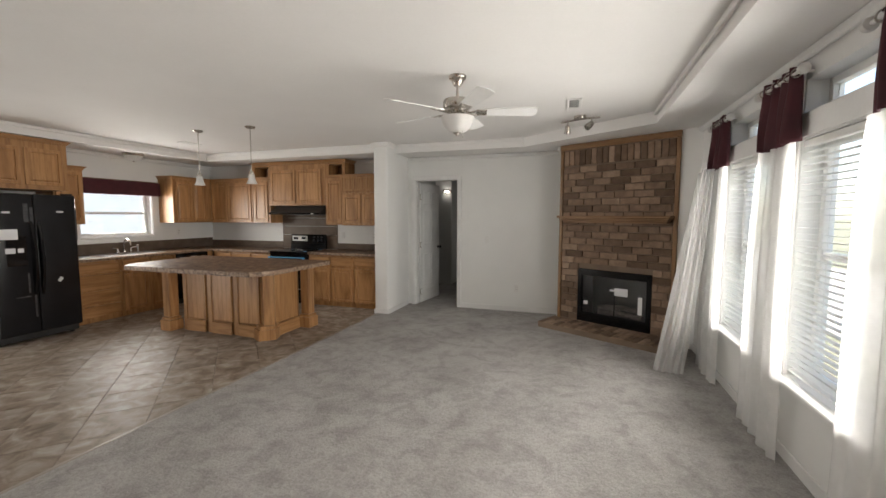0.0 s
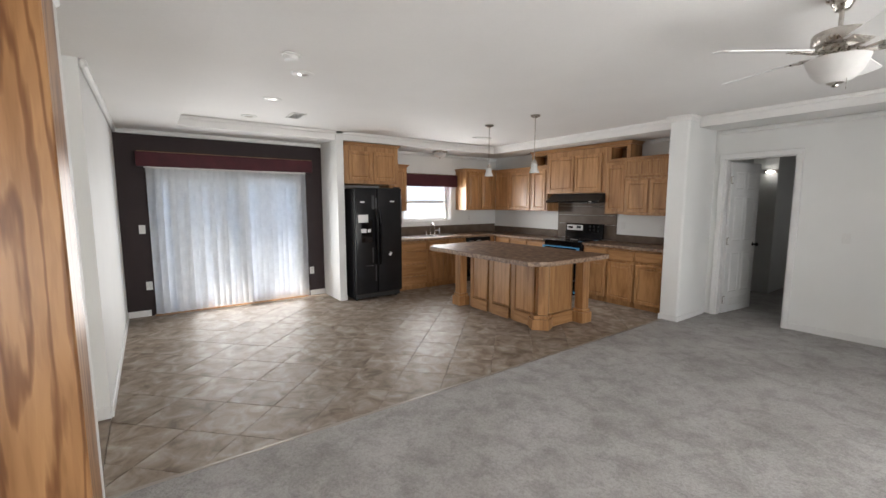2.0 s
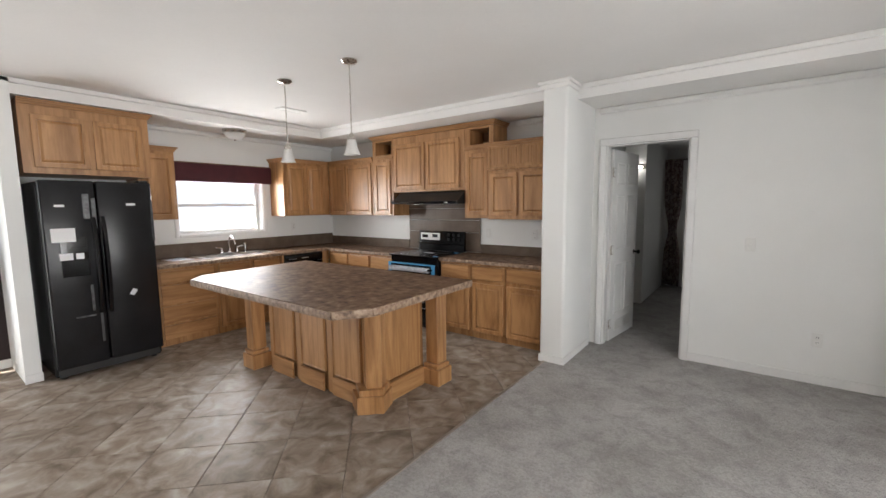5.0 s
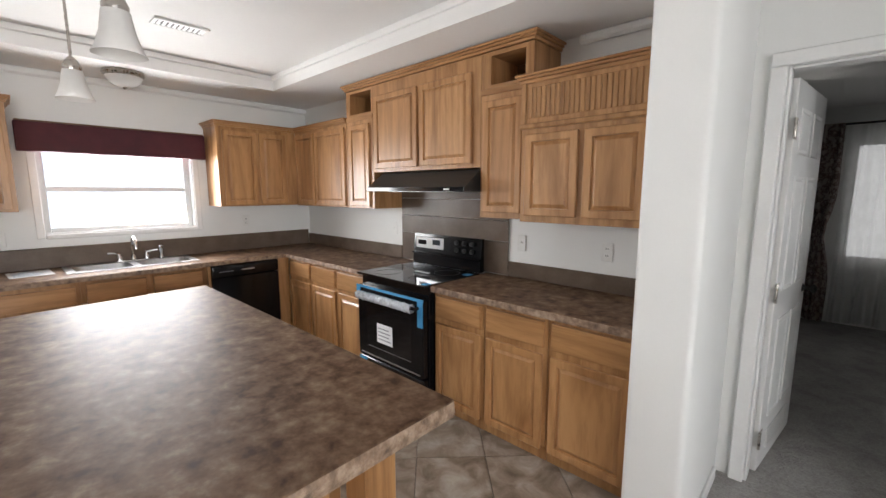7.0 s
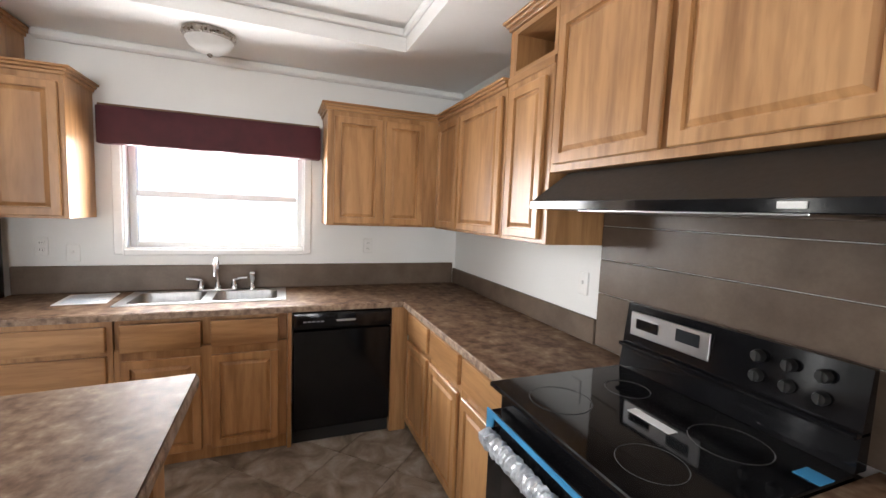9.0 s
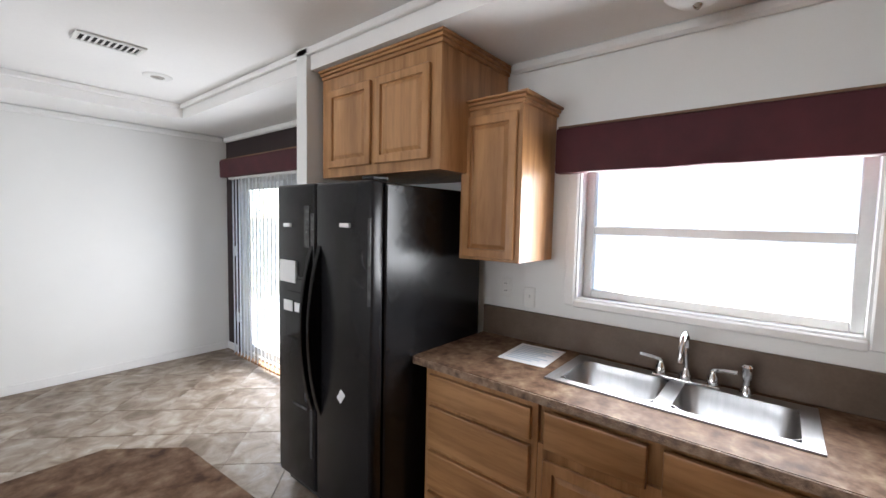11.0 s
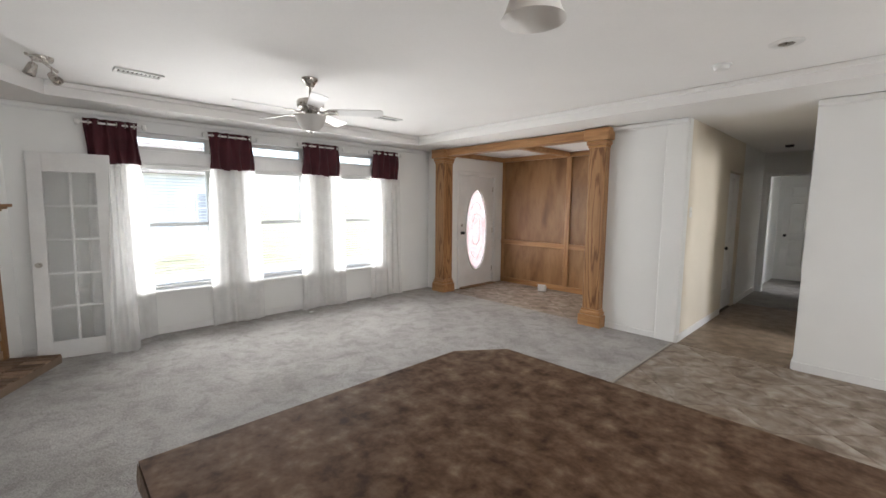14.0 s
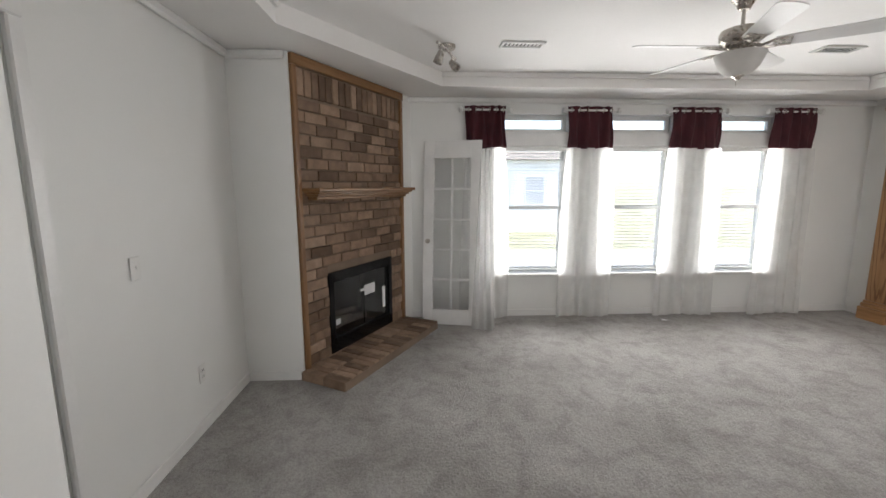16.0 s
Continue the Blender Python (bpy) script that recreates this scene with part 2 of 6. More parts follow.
SLAT = cloth("blind_slat_vinyl", (0.84, 0.85, 0.84), 0.0, 0.3)
GAUZE = cloth("thin_gauze_cloth", (0.86, 0.86, 0.85), 0.45, 0.5)
SHEER = cloth("white_sheer_cloth", (0.92, 0.92, 0.91), 0.26, 0.42)
MAROON = surface("maroon_fabric", [(0.3, (0.045, 0.006, 0.011)), (0.7, (0.075, 0.010, 0.017))], 6, 260, 0.75, bump=0.3, dist=0.001)
DRAPE = surface("patterned_drape", [(0.42, (0.42, 0.36, 0.32)), (0.5, (0.13, 0.07, 0.07)), (0.58, (0.36, 0.31, 0.28))], 12, 80, 0.85, bump=0.2)
GLASS = glass("window_glass")
FROST = cloth("frosted_lamp_glass", (0.88, 0.87, 0.85), 0.0, 0.45)
LIT = lamp_glass("lit_lamp_glass", 2.2)
MORTAR = two_scale_plain("brick_mortar", (0.22, 0.158, 0.112), 0.9, spread=0.2, fine=120, bump=0.4)
SIDING = two_scale_plain("pale_vinyl_siding", (0.80, 0.80, 0.79), 0.6)
ROOFING = two_scale_plain("grey_shingle", (0.14, 0.13, 0.12), 0.9, spread=0.3)
GRASS = surface("dry_lawn", [(0.3, (0.13, 0.14, 0.085)), (0.7, (0.24, 0.23, 0.165))], 0.8, 30, 0.95, bump=0.4, dist=0.02, shuffle=False)
DARKWIN = two_scale_plain("far_window_pane", (0.40, 0.42, 0.45), 0.1)
REDSIDE = two_scale_plain("brick_red_siding", (0.30, 0.07, 0.06), 0.7)


def brick_material():
    m, nt, bsdf = nodes_of("fired_clay_brick")
    oi = nt.nodes.new("ShaderNodeObjectInfo")
    base = ramp_of(nt, oi.outputs["Random"], [(0.0, (0.14, 0.087, 0.055)), (0.2, (0.195, 0.127, 0.083)), (0.4, (0.27, 0.177, 0.117)),
                                              (0.65, (0.35, 0.237, 0.162)), (0.88, (0.45, 0.32, 0.228)), (1.0, (0.215, 0.142, 0.096))])
    v = coords(nt, (1, 1, 1), True)
    blot, grit = noise_of(nt, v, 9, 5.0), noise_of(nt, v, 130, 3.0)
    col = mix_of(nt, base, ramp_of(nt, blot, [(0.34, (0.45, 0.42, 0.40)), (0.62, (1, 1, 1))]), 0.6)
    col = mix_of(nt, col, ramp_of(nt, grit, [(0.3, (0.7, 0.7, 0.7)), (0.6, (1, 1, 1))]), 0.5)
    nt.links.new(col, bsdf.inputs["Base Color"])
    bsdf.inputs["Roughness"].default_value = 0.85
    bump_to(nt, bsdf, grit, 0.5, 0.003)
    return m


BRICK = brick_material()

# ---- building helpers ----


def put_box(bm, x0, x1, y0, y1, z0, z1, bev=0.0, seg=1):
    """Adds a box, with eased edges if bev is given, to bm."""
    tmp = bmesh.new()
    bmesh.ops.create_cube(tmp, size=1.0, matrix=Matrix.LocRotScale(((x0 + x1) / 2, (y0 + y1) / 2, (z0 + z1) / 2), None, (x1 - x0, y1 - y0, z1 - z0)))
    if bev:
        bmesh.ops.bevel(tmp, geom=tmp.edges[:], offset=bev, segments=seg, affect="EDGES", profile=0.5)
    me = bpy.data.meshes.new("tmp")
    tmp.to_mesh(me)
    tmp.free()
    bm.from_mesh(me)
    bpy.data.meshes.remove(me)
    return bm


def box(*a, **k):
    return put_box(bmesh.new(), *a, **k)


def put_prism(bm, pts, z0, z1):
    lo, hi = [bm.verts.new((x, y, z0)) for x, y in pts], [bm.verts.new((x, y, z1)) for x, y in pts]
    bm.faces.new(lo[::-1]), bm.faces.new(hi)
    n = len(pts)
    for i in range(n):
        bm.faces.new((lo[i], lo[(i + 1) % n], hi[(i + 1) % n], hi[i]))
    bmesh.ops.recalc_face_normals(bm, faces=bm.faces[:])
    return bm


def prism(pts, z0, z1):
    return put_prism(bmesh.new(), pts, z0, z1)


def put_lathe(bm, profile, seg=28, at=(0, 0, 0), turn=None, capped=True):
    """A turned body from rows of (radius, height)."""
    m = Matrix.Translation(at) @ (turn.to_4x4() if turn else Matrix.Identity(4))
    rings = []
    for r, z in profile:
        rings.append([bm.verts.new(m @ Vector((max(r, 1e-4) * math.cos(6.283185 * i / seg), max(r, 1e-4) * math.sin(6.283185 * i / seg), z))) for i in range(seg)])
    for a, b in zip(rings, rings[1:]):
        for i in range(seg):
            bm.faces.new((a[i], a[(i + 1) % seg], b[(i + 1) % seg], b[i]))
    if capped:
        bm.faces.new(rings[0][::-1]), bm.faces.new(rings[-1])
    bmesh.ops.recalc_face_normals(bm, faces=bm.faces[:])
    return bm


def lathe(profile, seg=28, at=(0, 0, 0), turn=None, capped=True):
    return put_lathe(bmesh.new(), profile, seg, at, turn, capped)


def put_tube(bm, path, r, seg=10):
    """A round bar along a path of points."""
    pts, rings = [Vector(p) for p in path], []
    for i, p in enumerate(pts):
        d = (pts[min(i + 1, len(pts) - 1)] - pts[max(i - 1, 0)]).normalized()
        q = d.to_track_quat("Z", "Y")
        rings.append([bm.verts.new(p + q @ Vector((r * math.cos(6.283185 * k / seg), r * math.sin(6.283185 * k / seg), 0))) for k in range(seg)])
    for a, b in zip(rings, rings[1:]):
        for k in range(seg):
            bm.faces.new((a[k], a[(k + 1) % seg], b[(k + 1) % seg], b[k]))
    bm.faces.new(rings[0][::-1]), bm.faces.new(rings[-1])
    bmesh.ops.recalc_face_normals(bm, faces=bm.faces[:])
    return bm


def tube(path, r, seg=10):
    return put_tube(bmesh.new(), path, r, seg)


def mesh_of(name, bm, material, smooth=False):
    me = bpy.data.meshes.new(name)
    bm.to_mesh(me)
    bm.free()
    me.materials.append(material)
    if smooth:
        me.polygons.foreach_set("use_smooth", [True] * len(me.polygons))
        me.set_sharp_from_angle(angle=radians(40))
    return me


def part(name, bm, material, parent, label="", smooth=False):
    ob = new(name, mesh_of(name, bm, material, smooth))
    ob.parent = parent
    return tagged(ob, label)


def shared(name, me, parent, m):
    """One more piece on a mesh that alike pieces share."""
    ob = new(name, me)
    ob.parent = parent
    ob.matrix_basis = m
    return ob


def thing(name, label, category, at=(0, 0, 0), rz=0.0, group="", kind=""):
    ob = new(name)
    ob.matrix_basis = pose(*at, 0, 0, rz)
    ob.empty_display_size = 0.1
    return tagged(ob, label, category, group, kind)


def solid(name, bm, material, label, category, kind="structure", smooth=False, group=""):
    return tagged(new(name, mesh_of(name, bm, material, smooth)), label, category, group, kind)


def wall_boxes(bm, axis, t0, t1, a0, a1, z0, z1, holes=()):
    """A wall from a0 to a1 along an axis, t0 to t1 thick, with openings (from, to, bottom, top)."""
    cuts = sorted({a0, a1, *[h[0] for h in holes], *[h[1] for h in holes]})
    for lo, hi in zip(cuts, cuts[1:]):
        mid, spans, z = (lo + hi) / 2, [], z0
        for h in sorted([h for h in holes if h[0] < mid < h[1]], key=lambda h: h[2]):
            if h[2] > z:
                spans.append((z, h[2]))
            z = h[3]
        if z < z1:
            spans.append((z, z1))
        for s0, s1 in spans:
            if axis == "x":
                put_box(bm, lo, hi, t0, t1, s0, s1)
            else:
                put_box(bm, t0, t1, lo, hi, s0, s1)
    return bm


def wall(name, axis, t0, t1, a0, a1, z0, z1, material, label, holes=()):
    bm = wall_boxes(bmesh.new(), axis, t0, t1, a0, a1, z0, z1, holes)
    bmesh.ops.remove_doubles(bm, verts=bm.verts[:], dist=0.0005)
    return solid(name, bm, material, label, "wall")


def trim_run(name, pieces, material, label, category="trim", bev=0.006):
    bm = bmesh.new()
    for p in pieces:
        put_box(bm, *p, bev=bev)
    return solid(name, bm, material, label, category)


# ---- the large structure ----
XS, XW, YR, YD = -6.05, 2.34, 6.20, -0.42
SOFFIT, TOP = 2.50, 2.63

tagged(new("ground", mesh_of("ground", box(-400, 400, -400, 400, -0.9, -0.6), GRASS)), "sunlit dry lawn around the raised house", "ground", kind="structure")
solid("floor_slab", box(-6.3, 2.6, -7.2, 11.2, -0.30, -0.022), GROUT, "grey-brown bedding under the floor tiles", "floor")
carpet = bmesh.new()
put_box(carpet, -1.87, 2.46, YD, 6.22, -0.02, 0.008)
put_box(carpet, -5.2, 2.46, 6.22, 11.0, -0.02, 0.006)
solid("carpet_floor", carpet, CARPET, "mottled grey cut-pile carpet over the living room", "carpet")
solid("carpet_edge_strip", box(-1.895, -1.868, YD, 5.385, -0.012, 0.012, bev=0.004), two_scale_plain("seam_metal", (0.35, 0.31, 0.27), 0.4, metal=0.6),
      "thin metal strip between carpet and tile", "trim")
solid("hall_floor", box(-2.925, -1.905, -3.3, YD - 0.004, -0.02, 0.004), HALLFLOOR, "tan vinyl floor of the hallway", "floor")

WINDOWS = [(3.15, 4.01), (1.93, 2.77), (0.70, 1.53)]
WZ = (0.53, 1.98, 2.14, 2.33)
holes = [(a, b, WZ[0], WZ[1]) for a, b in WINDOWS] + [(a, b, WZ[2], WZ[3]) for a, b in WINDOWS]
wall("wall_windows", "y", XW, XW + 0.13, YD, 11.1, -0.2, 2.75, WALL, "pale grey painted wall with three tall windows", holes)
wall("wall_door", "x", YR, YR + 0.11, XS, XW, -0.1, 2.75, WALL, "pale grey painted wall with the bedroom doorway", [(-1.573, -0.83, -0.1, 2.12)])
wall("wall_sink", "y", XS - 0.13, XS, 2.33, YR + 0.11, -0.2, 2.75, WALL, "pale painted kitchen wall above the sink", [(3.84, 4.95, 1.19, 2.0)])
wall("wall_accent", "y", XS - 0.13, XS, -6.6, 2.33, -0.2, 2.75, ACCENT, "dark plum accent wall around the sliding door",
     [(-0.10, 1.95, -0.012, 2.02), (-2.6, -1.4, 0.9, 2.0), (-5.6, -4.6, 0.9, 2.0)])
wall("wall_dining", "x", YD - 0.11, YD, XS, -2.925, -0.1, 2.75, WALL, "plain pale grey wall of the dining area")
wall("wall_stub", "x", YD - 0.11, YD, -1.905, -0.98, -0.1, 2.75, WALL, "short pale wall between hall and foyer")
solid("wall_stub_post", box(-1.905, -1.68, YD, YD + 0.03, 0, 2.5, bev=0.012), WALL, "slightly proud painted wall end beside the hall", "wall")
wall("wall_hall_left", "y", -1.905, -1.80, -3.12, YD - 0.11, -0.1, 2.75, CREAM, "side wall of the hallway, cream tone imitating warm sunlight", [(-3.10, -2.30, -0.1, 2.05)])
wall("wall_hall_left_far", "y", -1.905, -1.80, -6.6, -3.12, -0.1, 2.75, WALL, "dim white wall further along the hallway")
wall("wall_hall_cross", "x", -4.78, -4.68, -2.925, -1.905, -0.1, 2.75, WALL, "dim white wall with an opening across the hallway", [(-2.86, -2.02, -0.1, 2.08)])
trim_run("hall_opening_casing", [(-2.02, -1.96, -4.68, -4.664, 0, 2.08), (-2.92, -2.86, -4.68, -4.664, 0, 2.08), (-2.92, -1.96, -4.68, -4.662, 2.08, 2.14)], TRIM,
         "white casing around the opening across the hallway")
wall("wall_hall_right", "y", -3.03, -2.925, -6.6, YD - 0.11, -0.1, 2.75, CREAM, "hallway wall with open doorways, cream tone imitating warm sunlight", [(-1.75, -0.95, -0.1, 2.05), (-5.55, -4.65, -0.1, 2.05)])
wall("wall_hall_end", "x", -6.7, -6.6, -6.2, 2.5, -0.1, 2.75, WALL, "pale wall at the end of the hallway")
solid("hall_carpet", box(-2.925, -1.905, -6.6, -3.302, -0.02, 0.006), CARPET, "grey carpet at the far end of the hallway", "carpet")
solid("side_room_floor", box(-6.05, -3.03, -6.6, YD - 0.11, -0.02, 0.004), CARPET, "grey carpet in the room off the hallway", "carpet")
solid("side_room_floor_b", box(-1.80, 1.8, -6.6, -2.1, -0.02, 0.004), CARPET, "grey carpet in the room behind the foyer", "carpet")
wall("wall_wing", "x", 2.275, 2.385, XS, -5.35, 0, TOP, WALL, "white wing wall between fridge and sliding door")
solid("wall_column", box(-1.935, -1.70, 5.385, YR + 0.002, -0.02, TOP, bev=0.03, seg=4), WALL, "white painted wall end beside the bedroom door", "wall", smooth=True)
wall("wall_foyer_door", "y", 1.87, 1.98, -2.1, YD - 0.11, -0.1, 2.75, WALL, "pale wall around the front door", [(-1.72, -0.76, -0.1, 2.08)])
wall("wall_foyer_return", "x", YD - 0.11, YD, 1.87, XW, -0.1, 2.75, WALL, "short pale return wall beside the foyer")
wall("wall_foyer_back", "x", -2.10, -2.005, -1.80, 1.87, -0.1, 2.75, WALL, "wall behind the foyer panelling")
wall("wall_foyer_side", "y", -1.10, -0.98, -2.005, YD - 0.11, -0.1, 2.75, WALL, "pale side wall of the foyer")
solid("foyer_ceiling", box(-1.1, 1.98, -2.1, YD - 0.1, 2.465, 2.53), CEIL, "white textured foyer ceiling panels", "ceiling")

# bedroom beyond the doorway
wall("wall_bedroom_left", "y", -1.86, -1.76, YR + 0.11, 7.75, -0.1, 2.75, WALL, "dim pale wall beside the open bedroom door")
wall("wall_bedroom_closet", "x", 8.42, 8.52, -5.2, -1.62, -0.1, 2.75, WALL, "dim pale wall inside the bedroom")
wall("wall_bedroom_side", "y", -5.3, -5.2, YR + 0.11, 8.42, -0.1, 2.75, WALL, "dim pale side wall past the bedroom")
wall("wall_bedroom_far", "x", 10.2, 10.3, -5.2, XW, -0.1, 2.75, WALL, "far bedroom wall with a curtained window", [(-1.25, 0.55, 0.75, 2.1)])
wall("wall_bedroom_near_closet", "y", -1.72, -1.62, 8.52, 10.2, -0.1, 2.75, WALL, "dim closet wall in the bedroom")

# ceilings
ceil = box(-6.2, 2.5, -0.55, 6.32, TOP, 2.78)
solid("ceiling_tray", ceil, CEIL, "white textured raised ceiling over the whole room", "ceiling")
soffit = bmesh.new()
put_prism(soffit, [(XS, YD), (-5.38, YD), (-5.38, YR), (XS, YR)], SOFFIT, 2.70)
put_prism(soffit, [(-5.38, YD), (1.82, YD), (1.82, 0.25), (-5.38, 0.25)], SOFFIT, 2.70)
put_prism(soffit, [(1.82, YD), (XW, YD), (XW, YR), (1.82, YR)], SOFFIT, 2.70)
put_prism(soffit, [(-5.38, 5.515), (-1.97, 5.515), (-1.97, YR), (-5.38, YR)], SOFFIT, 2.70)
put_prism(soffit, [(-1.97, 5.66), (0.30, 5.66), (0.30, YR), (-1.97, YR)], SOFFIT, 2.70)
put_prism(soffit, [(0.30, 5.66), (1.82, 4.60), (1.82, YR), (0.30, YR)], SOFFIT, 2.70)
bmesh.ops.remove_doubles(soffit, verts=soffit.verts[:], dist=0.0005)
solid("ceiling_soffit", soffit, CEIL, "white dropped ceiling border around the tray", "ceiling")
solid("ceiling_hall", box(-6.2, -1.80, -6.6, YD, 2.5, 2.56), CEIL, "white hallway ceiling", "ceiling")
solid("ceiling_back", box(-1.80, 1.98, -6.6, -2.1, 2.5, 2.6), CEIL, "white ceiling behind the foyer", "ceiling")
solid("ceiling_bedroom", box(-5.3, 2.5, 6.25, 10.3, 2.48, 2.62), CEIL, "dim white bedroom ceiling", "ceiling")

trim_run("tray_moulding", [(-5.38, -5.35, 0.25, 5.515, 2.585, 2.628), (-5.35, 1.79, 0.25, 0.28, 2.585, 2.628), (1.79, 1.82, 0.28, 4.60, 2.585, 2.628),
                           (-5.35, -1.985, 5.485, 5.515, 2.585, 2.628), (-1.654, 0.29, 5.63, 5.66, 2.585, 2.628)], CEIL,
         "white moulding at the top of the tray step")
trim_run("column_crown", [(-1.955, -1.68, 5.365, 5.40, 2.56, 2.60), (-1.97, -1.665, 5.35, 5.40, 2.60, 2.628), (-1.70, -1.68, 5.40, 5.63, 2.56, 2.60),
                          (-1.70, -1.665, 5.40, 5.63, 2.60, 2.628), (-1.955, -1.935, 5.40, 5.51, 2.56, 2.60), (-1.97, -1.935, 5.40, 5.51, 2.60, 2.628)],
         CEIL, "white moulding round the top of the wall end")
crown = [(XS, XS + 0.045, YD, 2.275, 2.44, 2.498), (XS, XS + 0.045, 3.42, YR, 2.44, 2.498), (XS + 0.045, -2.925, YD, YD + 0.045, 2.44, 2.498),
         (-1.905, -1.05, YD, YD + 0.045, 2.44, 2.498), (2.085, XW - 0.045, YD, YD + 0.045, 2.44, 2.498), (XW - 0.045, XW, YD, 4.98, 2.44, 2.498),
         (-2.6, -1.985, YR - 0.045, YR, 2.44, 2.498), (-1.654, 0.76, YR - 0.045, YR, 2.44, 2.498), (0.755, 0.80, 5.78, YR, 2.44, 2.498)]
trim_run("crown_moulding", crown, TRIM, "white crown moulding along the wall tops", bev=0.014)
base = [(XS, XS + 0.014, YD, -0.16, 0, 0.085), (XS, XS + 0.014, 2.02, 2.275, 0, 0.085), (XS + 0.014, -2.925, YD, YD + 0.014, 0, 0.085),
        (-1.68, -1.08, YD, YD + 0.014, 0, 0.075), (2.075, XW - 0.014, YD, YD + 0.014, 0, 0.085), (XW - 0.014, XW, YD, 5.03, 0, 0.085),
        (-0.77, 0.79, YR - 0.014, YR, 0, 0.085), (0.786, 0.80, 5.76, YR - 0.014, 0, 0.085), (-1.94, -1.70, 5.371, 5.385, 0, 0.075),
        (-1.70, -1.686, 5.371, 6.12, 0, 0.075), (-5.35, -5.336, 2.27, 2.39, 0, 0.08)]
trim_run("baseboard_hall", [(-1.919, -1.903, -2.24, YD - 0.002, 0.0, 0.09), (-1.919, -1.903, -4.66, -3.16, 0.0, 0.09), (-2.927, -2.911, -0.92, YD - 0.002, 0.0, 0.09),
                            (-2.927, -2.911, -4.62, -1.80, 0.0, 0.09)], TRIM, "white painted baseboard along the hallway", "baseboard", bev=0.004)
trim_run("baseboard", base, TRIM, "white painted baseboard along the walls", "baseboard", bev=0.004)
trim_run("bedroom_door_casing", [(-1.64, -1.575, 6.172, 6.199, 0, 2.12), (-0.828, -0.765, 6.172, 6.199, 0, 2.12), (-1.64, -0.765, 6.170, 6.199, 2.12, 2.185),
                                 (-1.575, -1.56, 6.2, 6.31, 0, 2.12), (-0.843, -0.83, 6.2, 6.31, 0, 2.12), (-1.56, -0.843, 6.2, 6.31, 2.107, 2.121)],
         TRIM, "white casing around the bedroom doorway")


# ---- windows and doors ----
def hung_window(name, a0, a1, z0, z1, rail, at_x, inward, label):
    """A hung window in a wall across x: frame, meeting rail, two panes. inward: the side of the room."""
    w = thing(name, label, "window", kind="structure")
    d = 0.045
    x0, x1 = sorted((at_x, at_x - inward * 0.06))
    fr = bmesh.new()
    put_box(fr, x0, x1, a0, a0 + d, z0, z1, bev=0.004)
    put_box(fr, x0, x1, a1 - d, a1, z0, z1, bev=0.004)
    put_box(fr, x0, x1, a0 + d, a1 - d, z1 - d, z1, bev=0.004)
    put_box(fr, x0, x1, a0 + d, a1 - d, z0, z0 + d, bev=0.004)
    part("window_frame", fr, WHITE, w)
    m = (x0 + x1) / 2
    spans = [(z0 + d, z1 - d)]
    if rail:
        part("meeting_rail", box(x0 + 0.008, x1 - 0.008, a0 + d, a1 - d, rail - 0.022, rail + 0.022, bev=0.004), WHITE, w)
        spans = [(z0 + d, rail - 0.022), (rail + 0.022, z1 - d)]
    for s0, s1 in spans:
        p = part("pane", box(m - 0.003, m + 0.003, a0 + d, a1 - d, s0, s1), GLASS, w)
        p.visible_shadow = False
    return w


slat_mesh = mesh_of("slat", box(-0.021, 0.021, -0.36, 0.36, -0.0012, 0.0012), SLAT)
for i, (a, b) in enumerate(WINDOWS):
    hung_window("window_%d" % (i + 1), a, b, WZ[0], WZ[1], 1.29, XW + 0.11, -1, "white vinyl hung window with a meeting rail")
    hung_window("transom_%d" % (i + 1), a, b, WZ[2], WZ[3], 0, XW + 0.11, -1, "narrow white transom window above the tall one")
    trim_run("window_trim_%d" % (i + 1), [(XW - 0.016, XW, a - 0.05, a, WZ[0], WZ[3] + 0.05), (XW - 0.016, XW, b, b + 0.05, WZ[0], WZ[3] + 0.05),
                                          (XW - 0.014, XW, a, b, WZ[1] + 0.01, WZ[2] - 0.005)], TRIM, "flat white trim around the window")
    trim_run("window_sill_%d" % (i + 1), [(XW - 0.075, XW + 0.07, a - 0.06, b + 0.06, 0.497, 0.528)], TRIM, "projecting white window sill", "sill")
    blind = thing("window_blind", "white horizontal blind with open slats in the window", "blind", (XW + 0.022, (a + b) / 2, 0), 0, "blinds in the front windows")
    hw = (b - a) / 2 - 0.012
    part("headrail", box(-0.02, 0.02, -hw, hw, 1.935, 1.975, bev=0.004), WHITE, blind)
    part("bottom_rail", box(-0.02, 0.02, -hw, hw, 0.56, 0.575, bev=0.004), WHITE, blind)
    for s in (-0.28, 0.28):
        part("ladder_cord", tube([(0, s, 0.57), (0, s, 1.94)], 0.0014, 5), WHITE, blind)
    tilt = (3, 2, 2)[i]
    for k in range(36):
        shared("slat", slat_mesh, blind, pose(0, 0, 0.60 + k * 0.0372, 0, tilt, 0) @ Matrix.Diagonal((1, hw / 0.36, 1, 1)))

hung_window("window_sink", 3.84, 4.95, 1.19, 2.0, 1.56, XS - 0.11, 1, "white vinyl kitchen window over the sink")
trim_run("window_trim_sink", [(XS, XS + 0.018, 3.785, 3.84, 1.155, 2.04), (XS, XS + 0.018, 4.95, 5.005, 1.155, 2.04), (XS, XS + 0.022, 3.84, 4.95, 1.15, 1.19)],
         TRIM, "white trim around the kitchen window")
jamb = bmesh.new()
